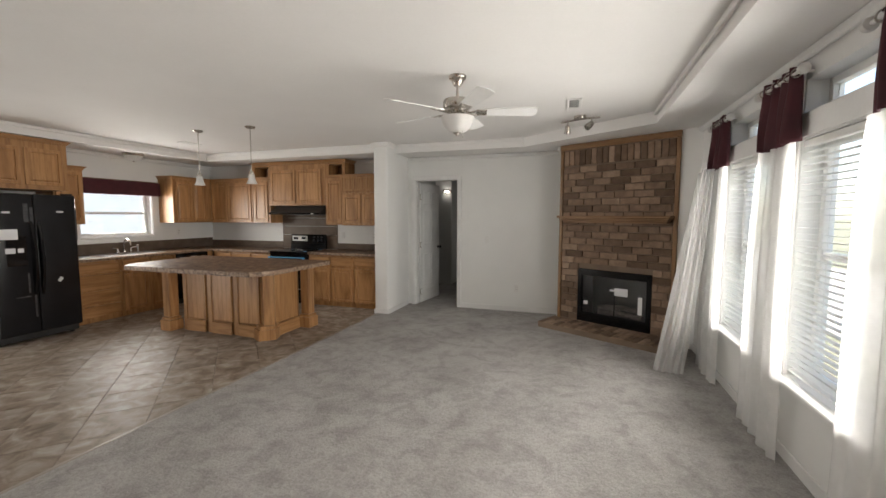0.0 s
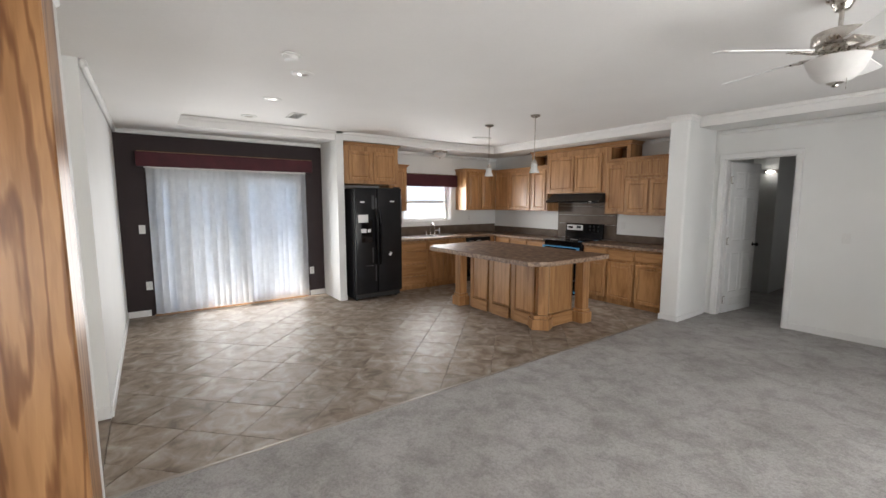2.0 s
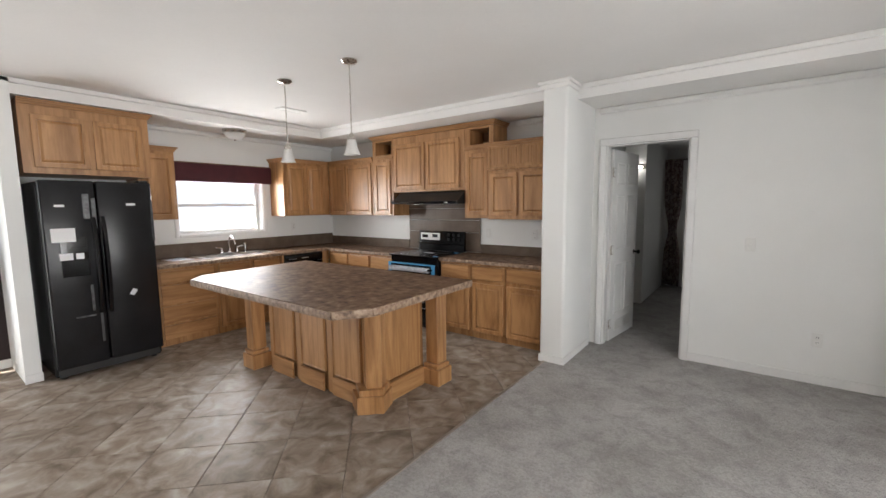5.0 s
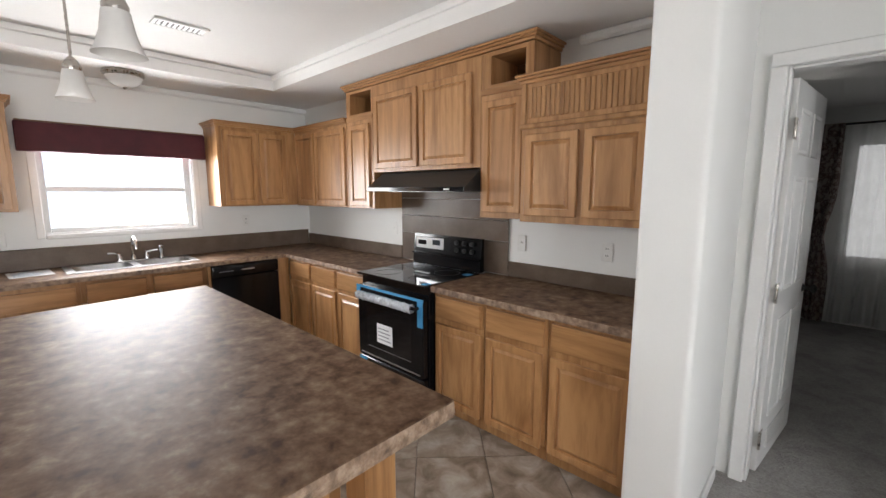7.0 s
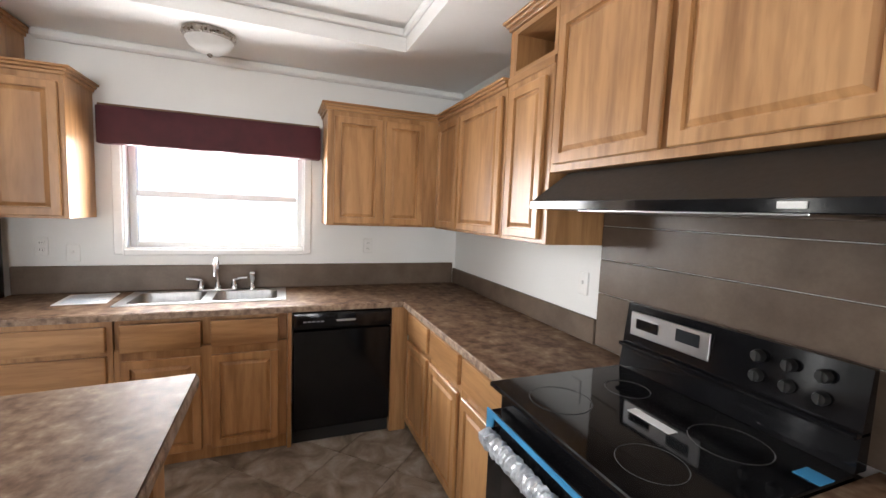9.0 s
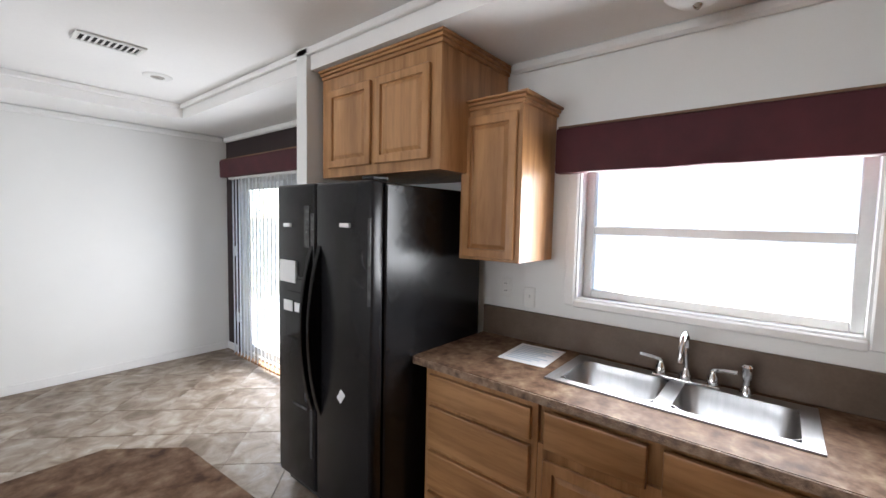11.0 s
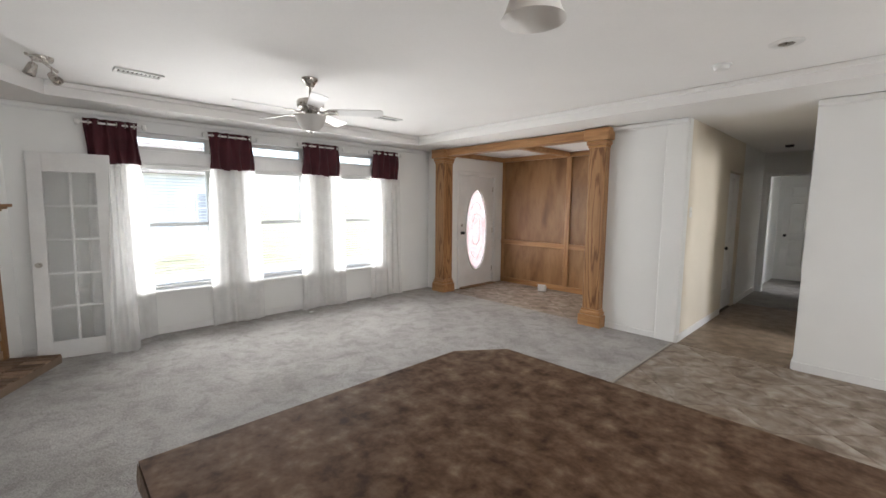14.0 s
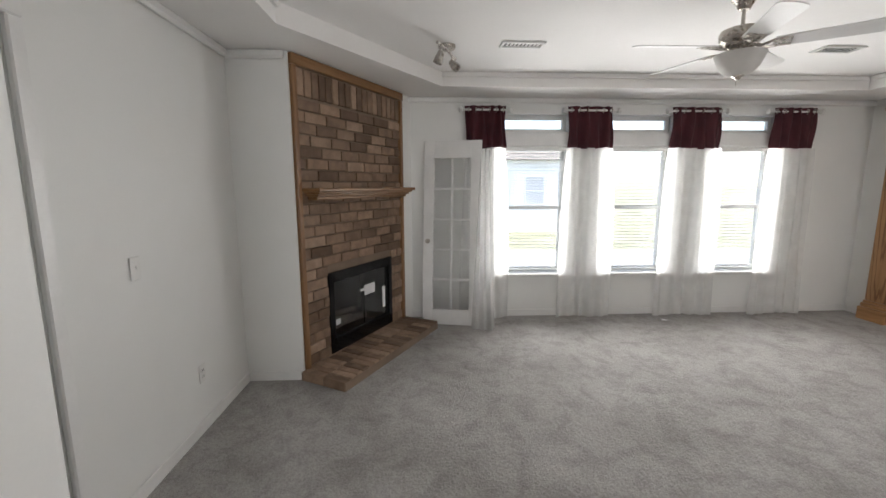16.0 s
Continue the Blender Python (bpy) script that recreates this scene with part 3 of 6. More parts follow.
for p in [(XS - 0.05, XS, 3.84, 3.85, 1.19, 2.0), (XS - 0.05, XS, 4.94, 4.95, 1.19, 2.0), (XS - 0.05, XS, 3.85, 4.94, 1.19, 1.2)]:
    put_box(jamb, *p)
solid("window_jamb_sink", jamb, TRIM, "white jamb lining of the kitchen window", "trim")

slider = thing("sliding_door", "white framed sliding glass patio door", "door", kind="structure")
fr = bmesh.new()
for p in [(-6.13, -6.06, -0.10, -0.04, 0, 2.02), (-6.13, -6.06, 1.89, 1.95, 0, 2.02), (-6.13, -6.06, -0.04, 1.89, 1.96, 2.02), (-6.13, -6.06, -0.04, 1.89, 0, 0.045)]:
    put_box(fr, *p, bev=0.005)
part("door_frame", fr, WHITE, slider)
for y0, y1, x in ((-0.04, 0.95, -6.115), (0.90, 1.89, -6.085)):
    sash = bmesh.new()
    for p in [(x, x + 0.026, y0, y0 + 0.06, 0.046, 1.958), (x, x + 0.026, y1 - 0.06, y1, 0.046, 1.958), (x, x + 0.026, y0 + 0.06, y1 - 0.06, 1.89, 1.958),
              (x, x + 0.026, y0 + 0.06, y1 - 0.06, 0.046, 0.13)]:
        put_box(sash, *p, bev=0.004)
    sh = part("sash", sash, WHITE, slider)
    pn = part("pane", box(x + 0.01, x + 0.016, y0 + 0.06, y1 - 0.06, 0.13, 1.89), GLASS, sh)
    pn.visible_shadow = False
solid("slider_threshold", box(-6.05, -5.985, -0.12, 1.97, -0.01, 0.02, bev=0.005), OAK_Y, "worn wooden strip under the sliding door", "trim")

vb = thing("vertical_blind", "white vertical vane blind drawn across the sliding door", "blind", (-5.965, 0, 0))
part("headrail", box(-0.025, 0.025, -0.12, 1.98, 2.0, 2.035, bev=0.004), WHITE, vb)
vane = bmesh.new()
cols = []
for k in range(6):
    y = -0.052 + 0.104 * k / 5
    bow = 0.007 * (1 - (y / 0.052) ** 2)
    cols.append([vane.verts.new((bow, y, z)) for z in (0.03, 1.0, 1.995)])
for a, b in zip(cols, cols[1:]):
    for j in range(2):
        vane.faces.new((a[j], b[j], b[j + 1], a[j + 1]))
bmesh.ops.solidify(vane, geom=vane.faces[:], thickness=0.0012)
vane_mesh = mesh_of("vane", vane, VANE, True)
for k in range(27):
    shared("vane", vane_mesh, vb, pose(0, -0.06 + k * 0.0765, 0, 0, 0, -32 + random.uniform(-0.9, 0.9)))


def fabric_box(name, x0, x1, y0, y1, z0, z1, label):
    """A padded fabric cornice with soft, slightly uneven edges."""
    bm = box(x0, x1, y0, y1, z0, z1, bev=0.012, seg=2)
    bmesh.ops.subdivide_edges(bm, edges=[e for e in bm.edges if e.calc_length() > 0.5], cuts=24)
    for v in bm.verts:
        v.co.z += 0.005 * noise.noise(v.co * 6.0)
        v.co.x += 0.006 * noise.noise(v.co * 9.0 + Vector((3, 1, 7)))
    v = thing(name, label, "valance")
    part("fabric_cover", bm, MAROON, v, "", True)
    part("mounting_board", box(x0 + 0.004, x1 - 0.012, y0 + 0.01, y1 - 0.01, z1 + 0.002, z1 + 0.012), CABIN, v)
    return v


fabric_box("slider_valance", XS + 0.002, -5.88, -0.20, 2.075, 2.02, 2.205, "long maroon fabric valance over the sliding door")
fabric_box("sink_valance", XS + 0.024, -5.96, 3.735, 5.06, 1.855, 2.085, "maroon fabric valance over the kitchen window")

fd = thing("front_door", "white front door with an oval patterned glass", "door", (1.885, -1.24, 0), kind="structure")
slab = bmesh.new()
hw, hh, ez = 0.476, 2.074, 1.07
ring, edge = [], []
for k in range(32):
    a = 6.283185 * k / 32
    c, s = math.cos(a), math.sin(a)
    ring.append((0.285 * c, ez + 0.745 * s))
    f = min(hw / max(abs(c), 1e-6), (ez if s < 0 else hh - ez) / max(abs(s), 1e-6)) if abs(c) > 1e-6 or abs(s) > 1e-6 else 1
    edge.append((f * c, ez + f * s))
for x in (0.0, 0.045):
    r0 = [slab.verts.new((x, y, z)) for y, z in ring]
    e0 = [slab.verts.new((x, y, z)) for y, z in edge]
    for k in range(32):
        slab.faces.new((r0[k], r0[(k + 1) % 32], e0[(k + 1) % 32], e0[k]))
for y0, y1, z0, z1 in ((-hw, hw, hh - 0.001, hh + 0.004),):
    put_box(slab, 0, 0.045, y0, y1, z0, z1)
for sy in (-hw, hw):
    put_box(slab, 0.0, 0.045, sy - 0.003, sy + 0.003, 0.01, hh)
    for z in (hh, 0.0):
        put_prism(slab, [(0.0, sy), (0.045, sy), (0.045, sy * 0.9), (0.0, sy * 0.9)], max(0, z - 0.12), max(0.12, z))
bmesh.ops.recalc_face_normals(slab, faces=slab.faces[:])
leaf = part("door_leaf", slab, TRIM, fd)
lip = bmesh.new()
put_tube(lip, [(-0.004, y * 1.04, ez + (z - ez) * 1.02) for y, z in ring + ring[:1]], 0.018, 8)
part("oval_moulding", lip, TRIM, leaf)
pane = bmesh.new()
f0, f1 = [pane.verts.new((0.016, y, z)) for y, z in ring], [pane.verts.new((0.028, y, z)) for y, z in ring]
pane.faces.new(f0), pane.faces.new(f1[::-1])
bmesh.ops.recalc_face_normals(pane, faces=pane.faces[:])
og, ont, ob_ = nodes_of("leaded_oval_glass")
ov = coords(ont, (1, 1, 1), False)
ocol = ramp_of(ont, noise_of(ont, ov, 3.2, 2.0, 0.5, 1.5), [(0.45, (0.60, 0.56, 0.575)), (0.5, (0.54, 0.38, 0.40)), (0.55, (0.60, 0.56, 0.575))])
otr, oga = ont.nodes.new("ShaderNodeBsdfTranslucent"), ont.nodes.new("ShaderNodeMixShader")
ont.links.new(ocol, otr.inputs[0])
ont.links.new(ocol, ob_.inputs["Base Color"])
ob_.inputs["Transmission Weight"].default_value, ob_.inputs["Roughness"].default_value = 1.0, 0.35
oga.inputs[0].default_value = 0.35
ont.links.new(ob_.outputs[0], oga.inputs[1])
ont.links.new(otr.outputs[0], oga.inputs[2])
ont.links.new(oga.outputs[0], ont.nodes["Material Output"].inputs[0])
pg = part("oval_pane", pane, og, leaf, "pinkish patterned oval glass")
pg.visible_shadow = False
lead = bmesh.new()
for f in (0.72, 0.4):
    put_tube(lead, [(0.012, y * f, ez + (z - ez) * f) for y, z in ring + ring[:1]], 0.004, 5)
part("leading", lead, NICKEL, leaf)
part("deadbolt", lathe([(0.026, 0), (0.026, 0.012), (0.018, 0.02)], 16, (0, 0.405, 1.17), Euler((0, -1.5708, 0)).to_matrix()), NICKEL, leaf, "", True)
part("door_knob", lathe([(0.03, 0), (0.03, 0.008), (0.012, 0.014), (0.012, 0.035), (0.028, 0.045), (0.03, 0.06), (0.02, 0.072)], 16, (0, 0.405, 1.03), Euler((0, -1.5708, 0)).to_matrix()),
     BLACK_MATT, leaf, "dark round door knob", True)
for z in (0.25, 1.0, 1.8):
    part("hinge", box(-0.006, 0.0, -0.475, -0.45, z, z + 0.09, bev=0.002), NICKEL, fd)
trim_run("front_door_casing", [(1.845, 1.87, -0.76, -0.70, 0, 2.08), (1.845, 1.87, -1.78, -1.72, 0, 2.08), (1.843, 1.87, -1.78, -0.70, 2.08, 2.15)], TRIM,
         "white casing around the front door")
solid("front_door_threshold", box(1.78, 1.98, -1.72, -0.76, 0.0, 0.018, bev=0.005), OAK_DARK, "dark strip under the front door", "trim")


def panel_door(name, w, h, at, rz, label, hinges=True):
    """A white six-panel leaf, hinged at its local origin, opening along +x."""
    d = thing(name, label, "door", at, rz)
    bm = box(0, w, -0.018, 0.018, 0.012, h, bev=0.003)
    part("door_leaf", bm, TRIM, d)
    for side in (-1, 1):
        for x0, x1 in ((0.11, w / 2 - 0.04), (w / 2 + 0.04, w - 0.11)):
            for z0, z1 in ((0.30, 0.86), (1.02, 1.62), (1.73, 1.96)):
                p = box(x0, x1, side * 0.018 - 0.006, side * 0.018 + 0.006, z0, z1)
                face = max(p.faces, key=lambda f: f.normal.y * side)
                bmesh.ops.inset_individual(p, faces=[face], thickness=0.018, depth=-0.007)
                bmesh.ops.inset_individual(p, faces=[face], thickness=0.02, depth=0.006)
                part("panel", p, TRIM, d)
    k = bmesh.new()
    for side in (-1, 1):
        put_lathe(k, [(0.028, 0.0), (0.012, 0.01), (0.012, 0.035), (0.026, 0.045), (0.028, 0.058), (0.015, 0.068)], 14, (w - 0.06, side * 0.018, 0.95),
                  Euler((-1.5708 * side, 0, 0)).to_matrix())
    part("door_knob", k, BLACK_MATT, d, "dark round knob", True)
    if hinges:
        for z in (0.2, 1.02, 1.85):
            hg = part("hinge", box(-0.010, 0.046, -0.0215, -0.0185, z - 0.052, z + 0.052, bev=0.001), NICKEL, d, "steel hinge plate painted over at its middle")
            part("hinge_leaf", box(0.004, 0.038, -0.0235, -0.0217, z - 0.042, z + 0.042, bev=0.0008), TRIM, hg)
            part("hinge_barrel", lathe([(0.006, z - 0.05), (0.007, z - 0.046), (0.007, z + 0.046), (0.006, z + 0.05)], 10, (-0.012, -0.022, 0)), NICKEL, hg, "", True)
    return d


bd = panel_door("bedroom_door", 0.74, 2.09, (-1.552, 6.325, 0), 83, "white six-panel bedroom door standing open")
vent = bmesh.new()
for k in range(7):
    put_box(vent, 0.14, 0.60, -0.026, -0.019, 0.10 + k * 0.017, 0.11 + k * 0.017)
part("vent_grille", vent, WHITE, bd, "slotted white vent low in the door")
panel_door("hall_side_door", 0.785, 2.03, (-1.845, -3.095, 0), 90, "closed white door off the hallway", False)
panel_door("hall_end_door", 0.80, 2.03, (-2.80, -6.58, 0), 0, "white door at the end of the hallway", False)

# ---- cabinets ----


def door_bm(w, h, t=0.02):
    """A raised-panel door, w by h, its face towards -y, lower left corner at the origin."""
    bm = box(0, w, -t, 0, 0, h, bev=0.004)
    face = min(bm.faces, key=lambda f: f.calc_center_median().y)
    r = min(0.055, w * 0.2)
    bmesh.ops.inset_individual(bm, faces=[face], thickness=r, depth=0)
    bmesh.ops.inset_individual(bm, faces=[face], thickness=0.004, depth=-0.013)
    bmesh.ops.inset_individual(bm, faces=[face], thickness=0.007, depth=0)
    bmesh.ops.inset_individual(bm, faces=[face], thickness=0.026, depth=0.011)
    return bm


def drawer_bm(w, h, t=0.02):
    bm = box(0, w, -t, 0, 0, h)
    face = min(bm.faces, key=lambda f: f.calc_center_median().y)
    bmesh.ops.bevel(bm, geom=face.edges[:], offset=0.007, segments=2, affect="EDGES", profile=0.6)
    return bm


def shift(bm, x, z, y=0.0):
    bmesh.ops.translate(bm, verts=bm.verts[:], vec=(x, y, z))
    return bm


def crown_bm(w, d, z, left=True, right=True):
    """A stepped crown round the front and free sides of a cabinet w wide, d deep, top at z."""
    bm = bmesh.new()
    for out, z0, z1 in ((0.012, z - 0.05, z - 0.03), (0.024, z - 0.03, z - 0.014), (0.038, z - 0.014, z)):
        put_box(bm, -out if left else 0, w + (out if right else 0), -out, d, z0, z1, bev=0.003)
    return bm


def cabinet(name, label, at, rz, w, d, z0, z1, fronts, crown_z=0, left=True, right=True, group="", toe=False):
    """A cabinet with its front in the plane y=0 of its own frame, x to the right as one faces it. fronts: (kind, x, width, z, height)."""
    c = thing(name, label, "cabinet", at, rz, group)
    b = bmesh.new()
    put_box(b, 0, w, 0, d, z0 + (0.10 if toe else 0), z1, bev=0.002)
    if toe:
        put_box(b, 0.002, w - 0.002, 0.03, d, z0, z0 + 0.10)
    part("body", b, OAK_V, c)
    for kind, x, fw, z, fh in fronts:
        if kind == "door":
            part("door", shift(door_bm(fw, fh), x, z, -0.001), OAK_DOOR, c)
        elif kind == "drawer":
            part("drawer_front", shift(drawer_bm(fw, fh), x, z, -0.001), OAK_X, c)
    if crown_z:
        part("crown", crown_bm(w, d, crown_z, left, right), OAK_X, c)
    return c


BASE = "base cabinets of the kitchen"
UPPER = "upper cabinets of the kitchen"
for x0, x1 in ((-3.297, -2.868), (-2.866, -2.428), (-2.426, -1.95)):
    w = x1 - x0
    cabinet("base_cabinet", "honey oak base cabinet with one drawer and one door", (x0, 5.60, 0), 0, w, 0.59, 0, 0.868,
            [("drawer", 0.022, w - 0.044, 0.69, 0.15), ("door", 0.022, w - 0.044, 0.085, 0.565)], group=BASE, toe=True)
for x0, x1 in ((-5.398, -4.962), (-4.96, -4.512), (-4.51, -4.068)):
    w = x1 - x0
    cabinet("base_cabinet", "honey oak base cabinet beside the black range", (x0, 5.60, 0), 0, w, 0.59, 0, 0.868,
            [("drawer", 0.022, w - 0.044, 0.69, 0.15), ("door", 0.022, w - 0.044, 0.085, 0.565)], group=BASE, toe=True)
cabinet("drawer_cabinet", "honey oak cabinet with a stack of four drawers", (-5.42, 3.345, 0), 90, 0.613, 0.61, 0, 0.868,
        [("drawer", 0.03, 0.555, 0.705, 0.135), ("drawer", 0.03, 0.555, 0.475, 0.205), ("drawer", 0.03, 0.555, 0.26, 0.19), ("drawer", 0.03, 0.555, 0.085, 0.15)],
        group=BASE, toe=True)
cabinet("sink_cabinet", "honey oak sink cabinet with two doors", (-5.42, 3.96, 0), 90, 0.87, 0.61, 0, 0.70,
        [("drawer", 0.03, 0.38, 0.69, 0.155), ("drawer", 0.46, 0.36, 0.69, 0.155), ("door", 0.03, 0.38, 0.085, 0.56), ("door", 0.46, 0.36, 0.085, 0.56)],
        group=BASE, toe=True)
fl_ = thing("cabinet_filler", "oak filler strips between the base cabinets", "cabinet trim")
for p in ((-5.46, -5.4395, 3.96, 4.83, 0.70, 0.868), (-5.47, -5.42, 4.832, 4.856, 0, 0.868), (-5.47, -5.42, 5.486, 5.598, 0, 0.868)):
    part("filler_strip", box(*p), OAK_V, fl_)

# upper cabinets
cabinet("upper_cabinet", "narrow honey oak upper cabinet beside the window", (-5.68, 3.335, 0), 90, 0.365, 0.368, 1.395, 2.20,
        [("door", 0.025, 0.315, 1.41, 0.72)], 2.215, left=False, group=UPPER)
cabinet("upper_cabinet", "honey oak upper cabinet with two doors in the corner", (-5.70, 5.08, 0), 90, 0.795, 0.348, 1.395, 2.20,
        [("door", 0.045, 0.325, 1.41, 0.72), ("door", 0.395, 0.285, 1.41, 0.72)], 2.215, right=False, group=UPPER)
cabinet("upper_cabinet", "honey oak corner wall cabinet with two doors", (-5.70, 5.875, 0), 0, 0.995, 0.323, 1.39, 2.20,
        [("door", 0.03, 0.375, 1.405, 0.725), ("door", 0.43, 0.535, 1.405, 0.725)], 2.215, left=False, right=False, group=UPPER)
cabinet("over_fridge_cabinet", "honey oak cabinet above the refrigerator", (-5.44, 2.425, 0), 90, 0.962, 0.608, 1.845, 2.44,
        [("door", 0.075, 0.39, 1.90, 0.46), ("door", 0.505, 0.395, 1.90, 0.46)], 2.49, left=False, group=UPPER)

hc = thing("range_hood_cabinet", "tall honey oak wall unit with open niches around the hood", "cabinet", (-4.70, 5.875, 0), 0, UPPER)
for x0, x1, z0, z1 in ((0, 0.39, 1.39, 2.205), (0.392, 1.568, 1.705, 2.43), (1.57, 1.965, 1.368, 2.205)):
    part("body", box(x0, x1, 0, 0.323, z0, z1, bev=0.002), OAK_V, hc)
for x0, x1 in ((0.0, 0.06), (0.37, 0.3915), (1.5705, 1.648), (1.908, 1.965)):
    part("niche_side", box(x0, x1, 0, 0.323, 2.206, 2.43), OAK_V, hc)
for x0, x1 in ((0.06, 0.37), (1.648, 1.908)):
    part("niche_lip", box(x0, x1, 0, 0.02, 2.206, 2.226), OAK_X, hc)
    part("niche_top", box(x0, x1, 0, 0.323, 2.405, 2.43), OAK_X, hc)
for x0, x1 in ((0.06, 0.37), (1.648, 1.908)):
    inn = bmesh.new()
    put_box(inn, x0, x1, 0.30, 0.31, 2.207, 2.404)
    put_box(inn, x0, x1, 0.02, 0.30, 2.2065, 2.212)
    part("niche_lining", inn, CABIN, hc, "dark inside of the open niches")
part("crown", crown_bm(1.965, 0.323, 2.485), OAK_X, hc)
part("door", shift(door_bm(0.30, 0.72), 0.045, 1.41, -0.001), OAK_DOOR, hc)
part("door", shift(door_bm(0.53, 0.60), 0.425, 1.735, -0.001), OAK_DOOR, hc)
part("door", shift(door_bm(0.51, 0.60), 0.985, 1.735, -0.001), OAK_DOOR, hc)
part("door", shift(door_bm(0.30, 0.72), 1.60, 1.405, -0.001), OAK_DOOR, hc)
for x0, x1 in ((0.0, 0.39), (1.57, 1.965)):
    part("niche_rail", box(x0, x1, -0.008, 0, 2.165, 2.205, bev=0.003), OAK_X, hc)

pc = cabinet("pantry_wall_cabinet", "honey oak wall cabinet with a fluted header", (-2.76, 5.80, 0), 0, 0.772, 0.398, 1.36, 2.17,
             [("door", 0.035, 0.33, 1.40, 0.475), ("door", 0.40, 0.32, 1.40, 0.475)], 2.215, right=False, group=UPPER)
head = bmesh.new()
put_box(head, 0.0, 0.772, -0.03, 0, 1.905, 1.935, bev=0.006)
put_box(head, 0.0, 0.03, -0.014, 0, 1.935, 2.165, bev=0.003)
put_box(head, 0.74, 0.772, -0.014, 0, 1.935, 2.165, bev=0.003)
part("header", head, OAK_V, pc)
flute = mesh_of("flute", box(-0.0125, 0.0125, -0.007, 0, 1.965, 2.14, bev=0.0035), OAK_V)
for k in range(24):
    shared("flute", flute, pc, pose(0.0555 + k * 0.029, 0, 0))

# counters
def worktop_bm(hx0, hx1, hy0, hy1):
    """The L-shaped top as one slab with the sink's cut-out."""
    xs, ys = [XS + 0.002, hx0, hx1, -5.40, -4.064], [3.27, hy0, hy1, 5.56, YR - 0.002]
    bm = bmesh.new()
    grid = {(i, j, z): bm.verts.new((xs[i], ys[j], z)) for i in range(5) for j in range(5) for z in (0.876, 0.91)}
    cells = {(i, j) for i in range(4) for j in range(4)} - {(3, 0), (3, 1), (3, 2), (1, 1)}
    for i, j in cells:
        for z in (0.876, 0.91):
            bm.faces.new([grid[a, b, z] for a, b in ((i, j), (i + 1, j), (i + 1, j + 1), (i, j + 1))])
        for (a, b), (c, d), side in (((i, j), (i + 1, j), (i, j - 1)), ((i + 1, j), (i + 1, j + 1), (i + 1, j)),
                                     ((i + 1, j + 1), (i, j + 1), (i, j + 1)), ((i, j + 1), (i, j), (i - 1, j))):
            if side not in cells:
                bm.faces.new((grid[a, b, 0.876], grid[c, d, 0.876], grid[c, d, 0.91], grid[a, b, 0.91]))
    bmesh.ops.delete(bm, geom=[v for v in bm.verts if not v.link_faces], context="VERTS")
    bmesh.ops.recalc_face_normals(bm, faces=bm.faces[:])
    return bm


ct = worktop_bm(-5.985, -5.585, 3.92, 4.81)
counter = thing("worktop", "brown stone-look laminate worktop along two walls", "countertop")
part("top", ct, LAMINATE, counter)
sp = bmesh.new()
put_box(sp, XS + 0.002, XS + 0.022, 3.27, YR - 0.03, 0.911, 1.083, bev=0.004)
put_box(sp, XS + 0.002, -4.305, YR - 0.022, YR - 0.002, 0.911, 1.035, bev=0.004)
part("front_edge", box(-5.3995, -5.392, 3.272, 5.552, 0.872, 0.908, bev=0.002), LAM_EDGE, counter, "rough chipped-look front edge")
part("front_edge", box(-5.39, -4.066, 5.552, 5.5595, 0.872, 0.908, bev=0.002), LAM_EDGE, counter, "rough chipped-look front edge")
part("backsplash", sp, SPLASH, counter)
counter2 = thing("worktop", "short brown laminate worktop between range and wall", "countertop")
part("top", box(-3.296, -1.947, 5.56, YR - 0.002, 0.87, 0.91, bev=0.004), LAMINATE, counter2)
part("front_edge", box(-3.295, -1.948, 5.552, 5.5595, 0.868, 0.908, bev=0.003), LAM_EDGE, counter2, "rough chipped-look front edge")
part("backsplash", box(-3.10, -1.937, YR - 0.022, YR - 0.002, 0.911, 1.024, bev=0.004), SPLASH, counter2)
hs = thing("range_splash_panel", "taupe panel with joint lines behind the range", "splashback")
for z0, z1 in ((0.915, 1.165), (1.168, 1.325), (1.328, 1.48), (1.483, 1.70)):
    part("panel", box(-4.303, -3.103, YR - 0.014, YR - 0.002, z0, z1, bev=0.0025), SPLASH, hs)

# island
isl = thing("kitchen_island", "oak kitchen island with a thick brown laminate top", "island")
outline = [(-4.18, 3.195), (-2.28, 3.195), (-2.138, 3.39), (-2.155, 4.515), (-4.42, 4.512), (-4.34, 3.36)]
tp = prism(outline, 0.862, 0.912)
part("tabletop", tp, LAMINATE, isl)
rim = bmesh.new()
n = len(outline)
cx, cy = -3.28, 3.85
for i in range(n):
    (xa, ya), (xb, yb) = outline[i], outline[(i + 1) % n]
    L = math.hypot(xb - xa, yb - ya)
    ox, oy = (yb - ya) / L, -(xb - xa) / L
    rows = []
    steps = max(3, int(L / 0.03))
    for k in range(steps + 1):
        f = k / steps
        x, y = xa + (xb - xa) * f, ya + (yb - ya) * f
        col = []
        for j, z in enumerate((0.858, 0.874, 0.892, 0.9085)):
            o = 0.003 + (0.006 * noise.noise(Vector((x * 14, y * 14, z * 50))) + 0.004 if j in (1, 2) else 0)
            col.append(rim.verts.new((x + ox * o, y + oy * o, z)))
        rows.append(col)
    for a, b in zip(rows, rows[1:]):
        for j in range(3):
            rim.faces.new((a[j], b[j], b[j + 1], a[j + 1]))
part("tabletop_edge", rim, LAM_EDGE, isl, "chiselled rough laminate edge")
part("body", box(-3.92, -2.56, 3.76, 4.36, 0.0, 0.86, bev=0.004), OAK_PLY, isl)
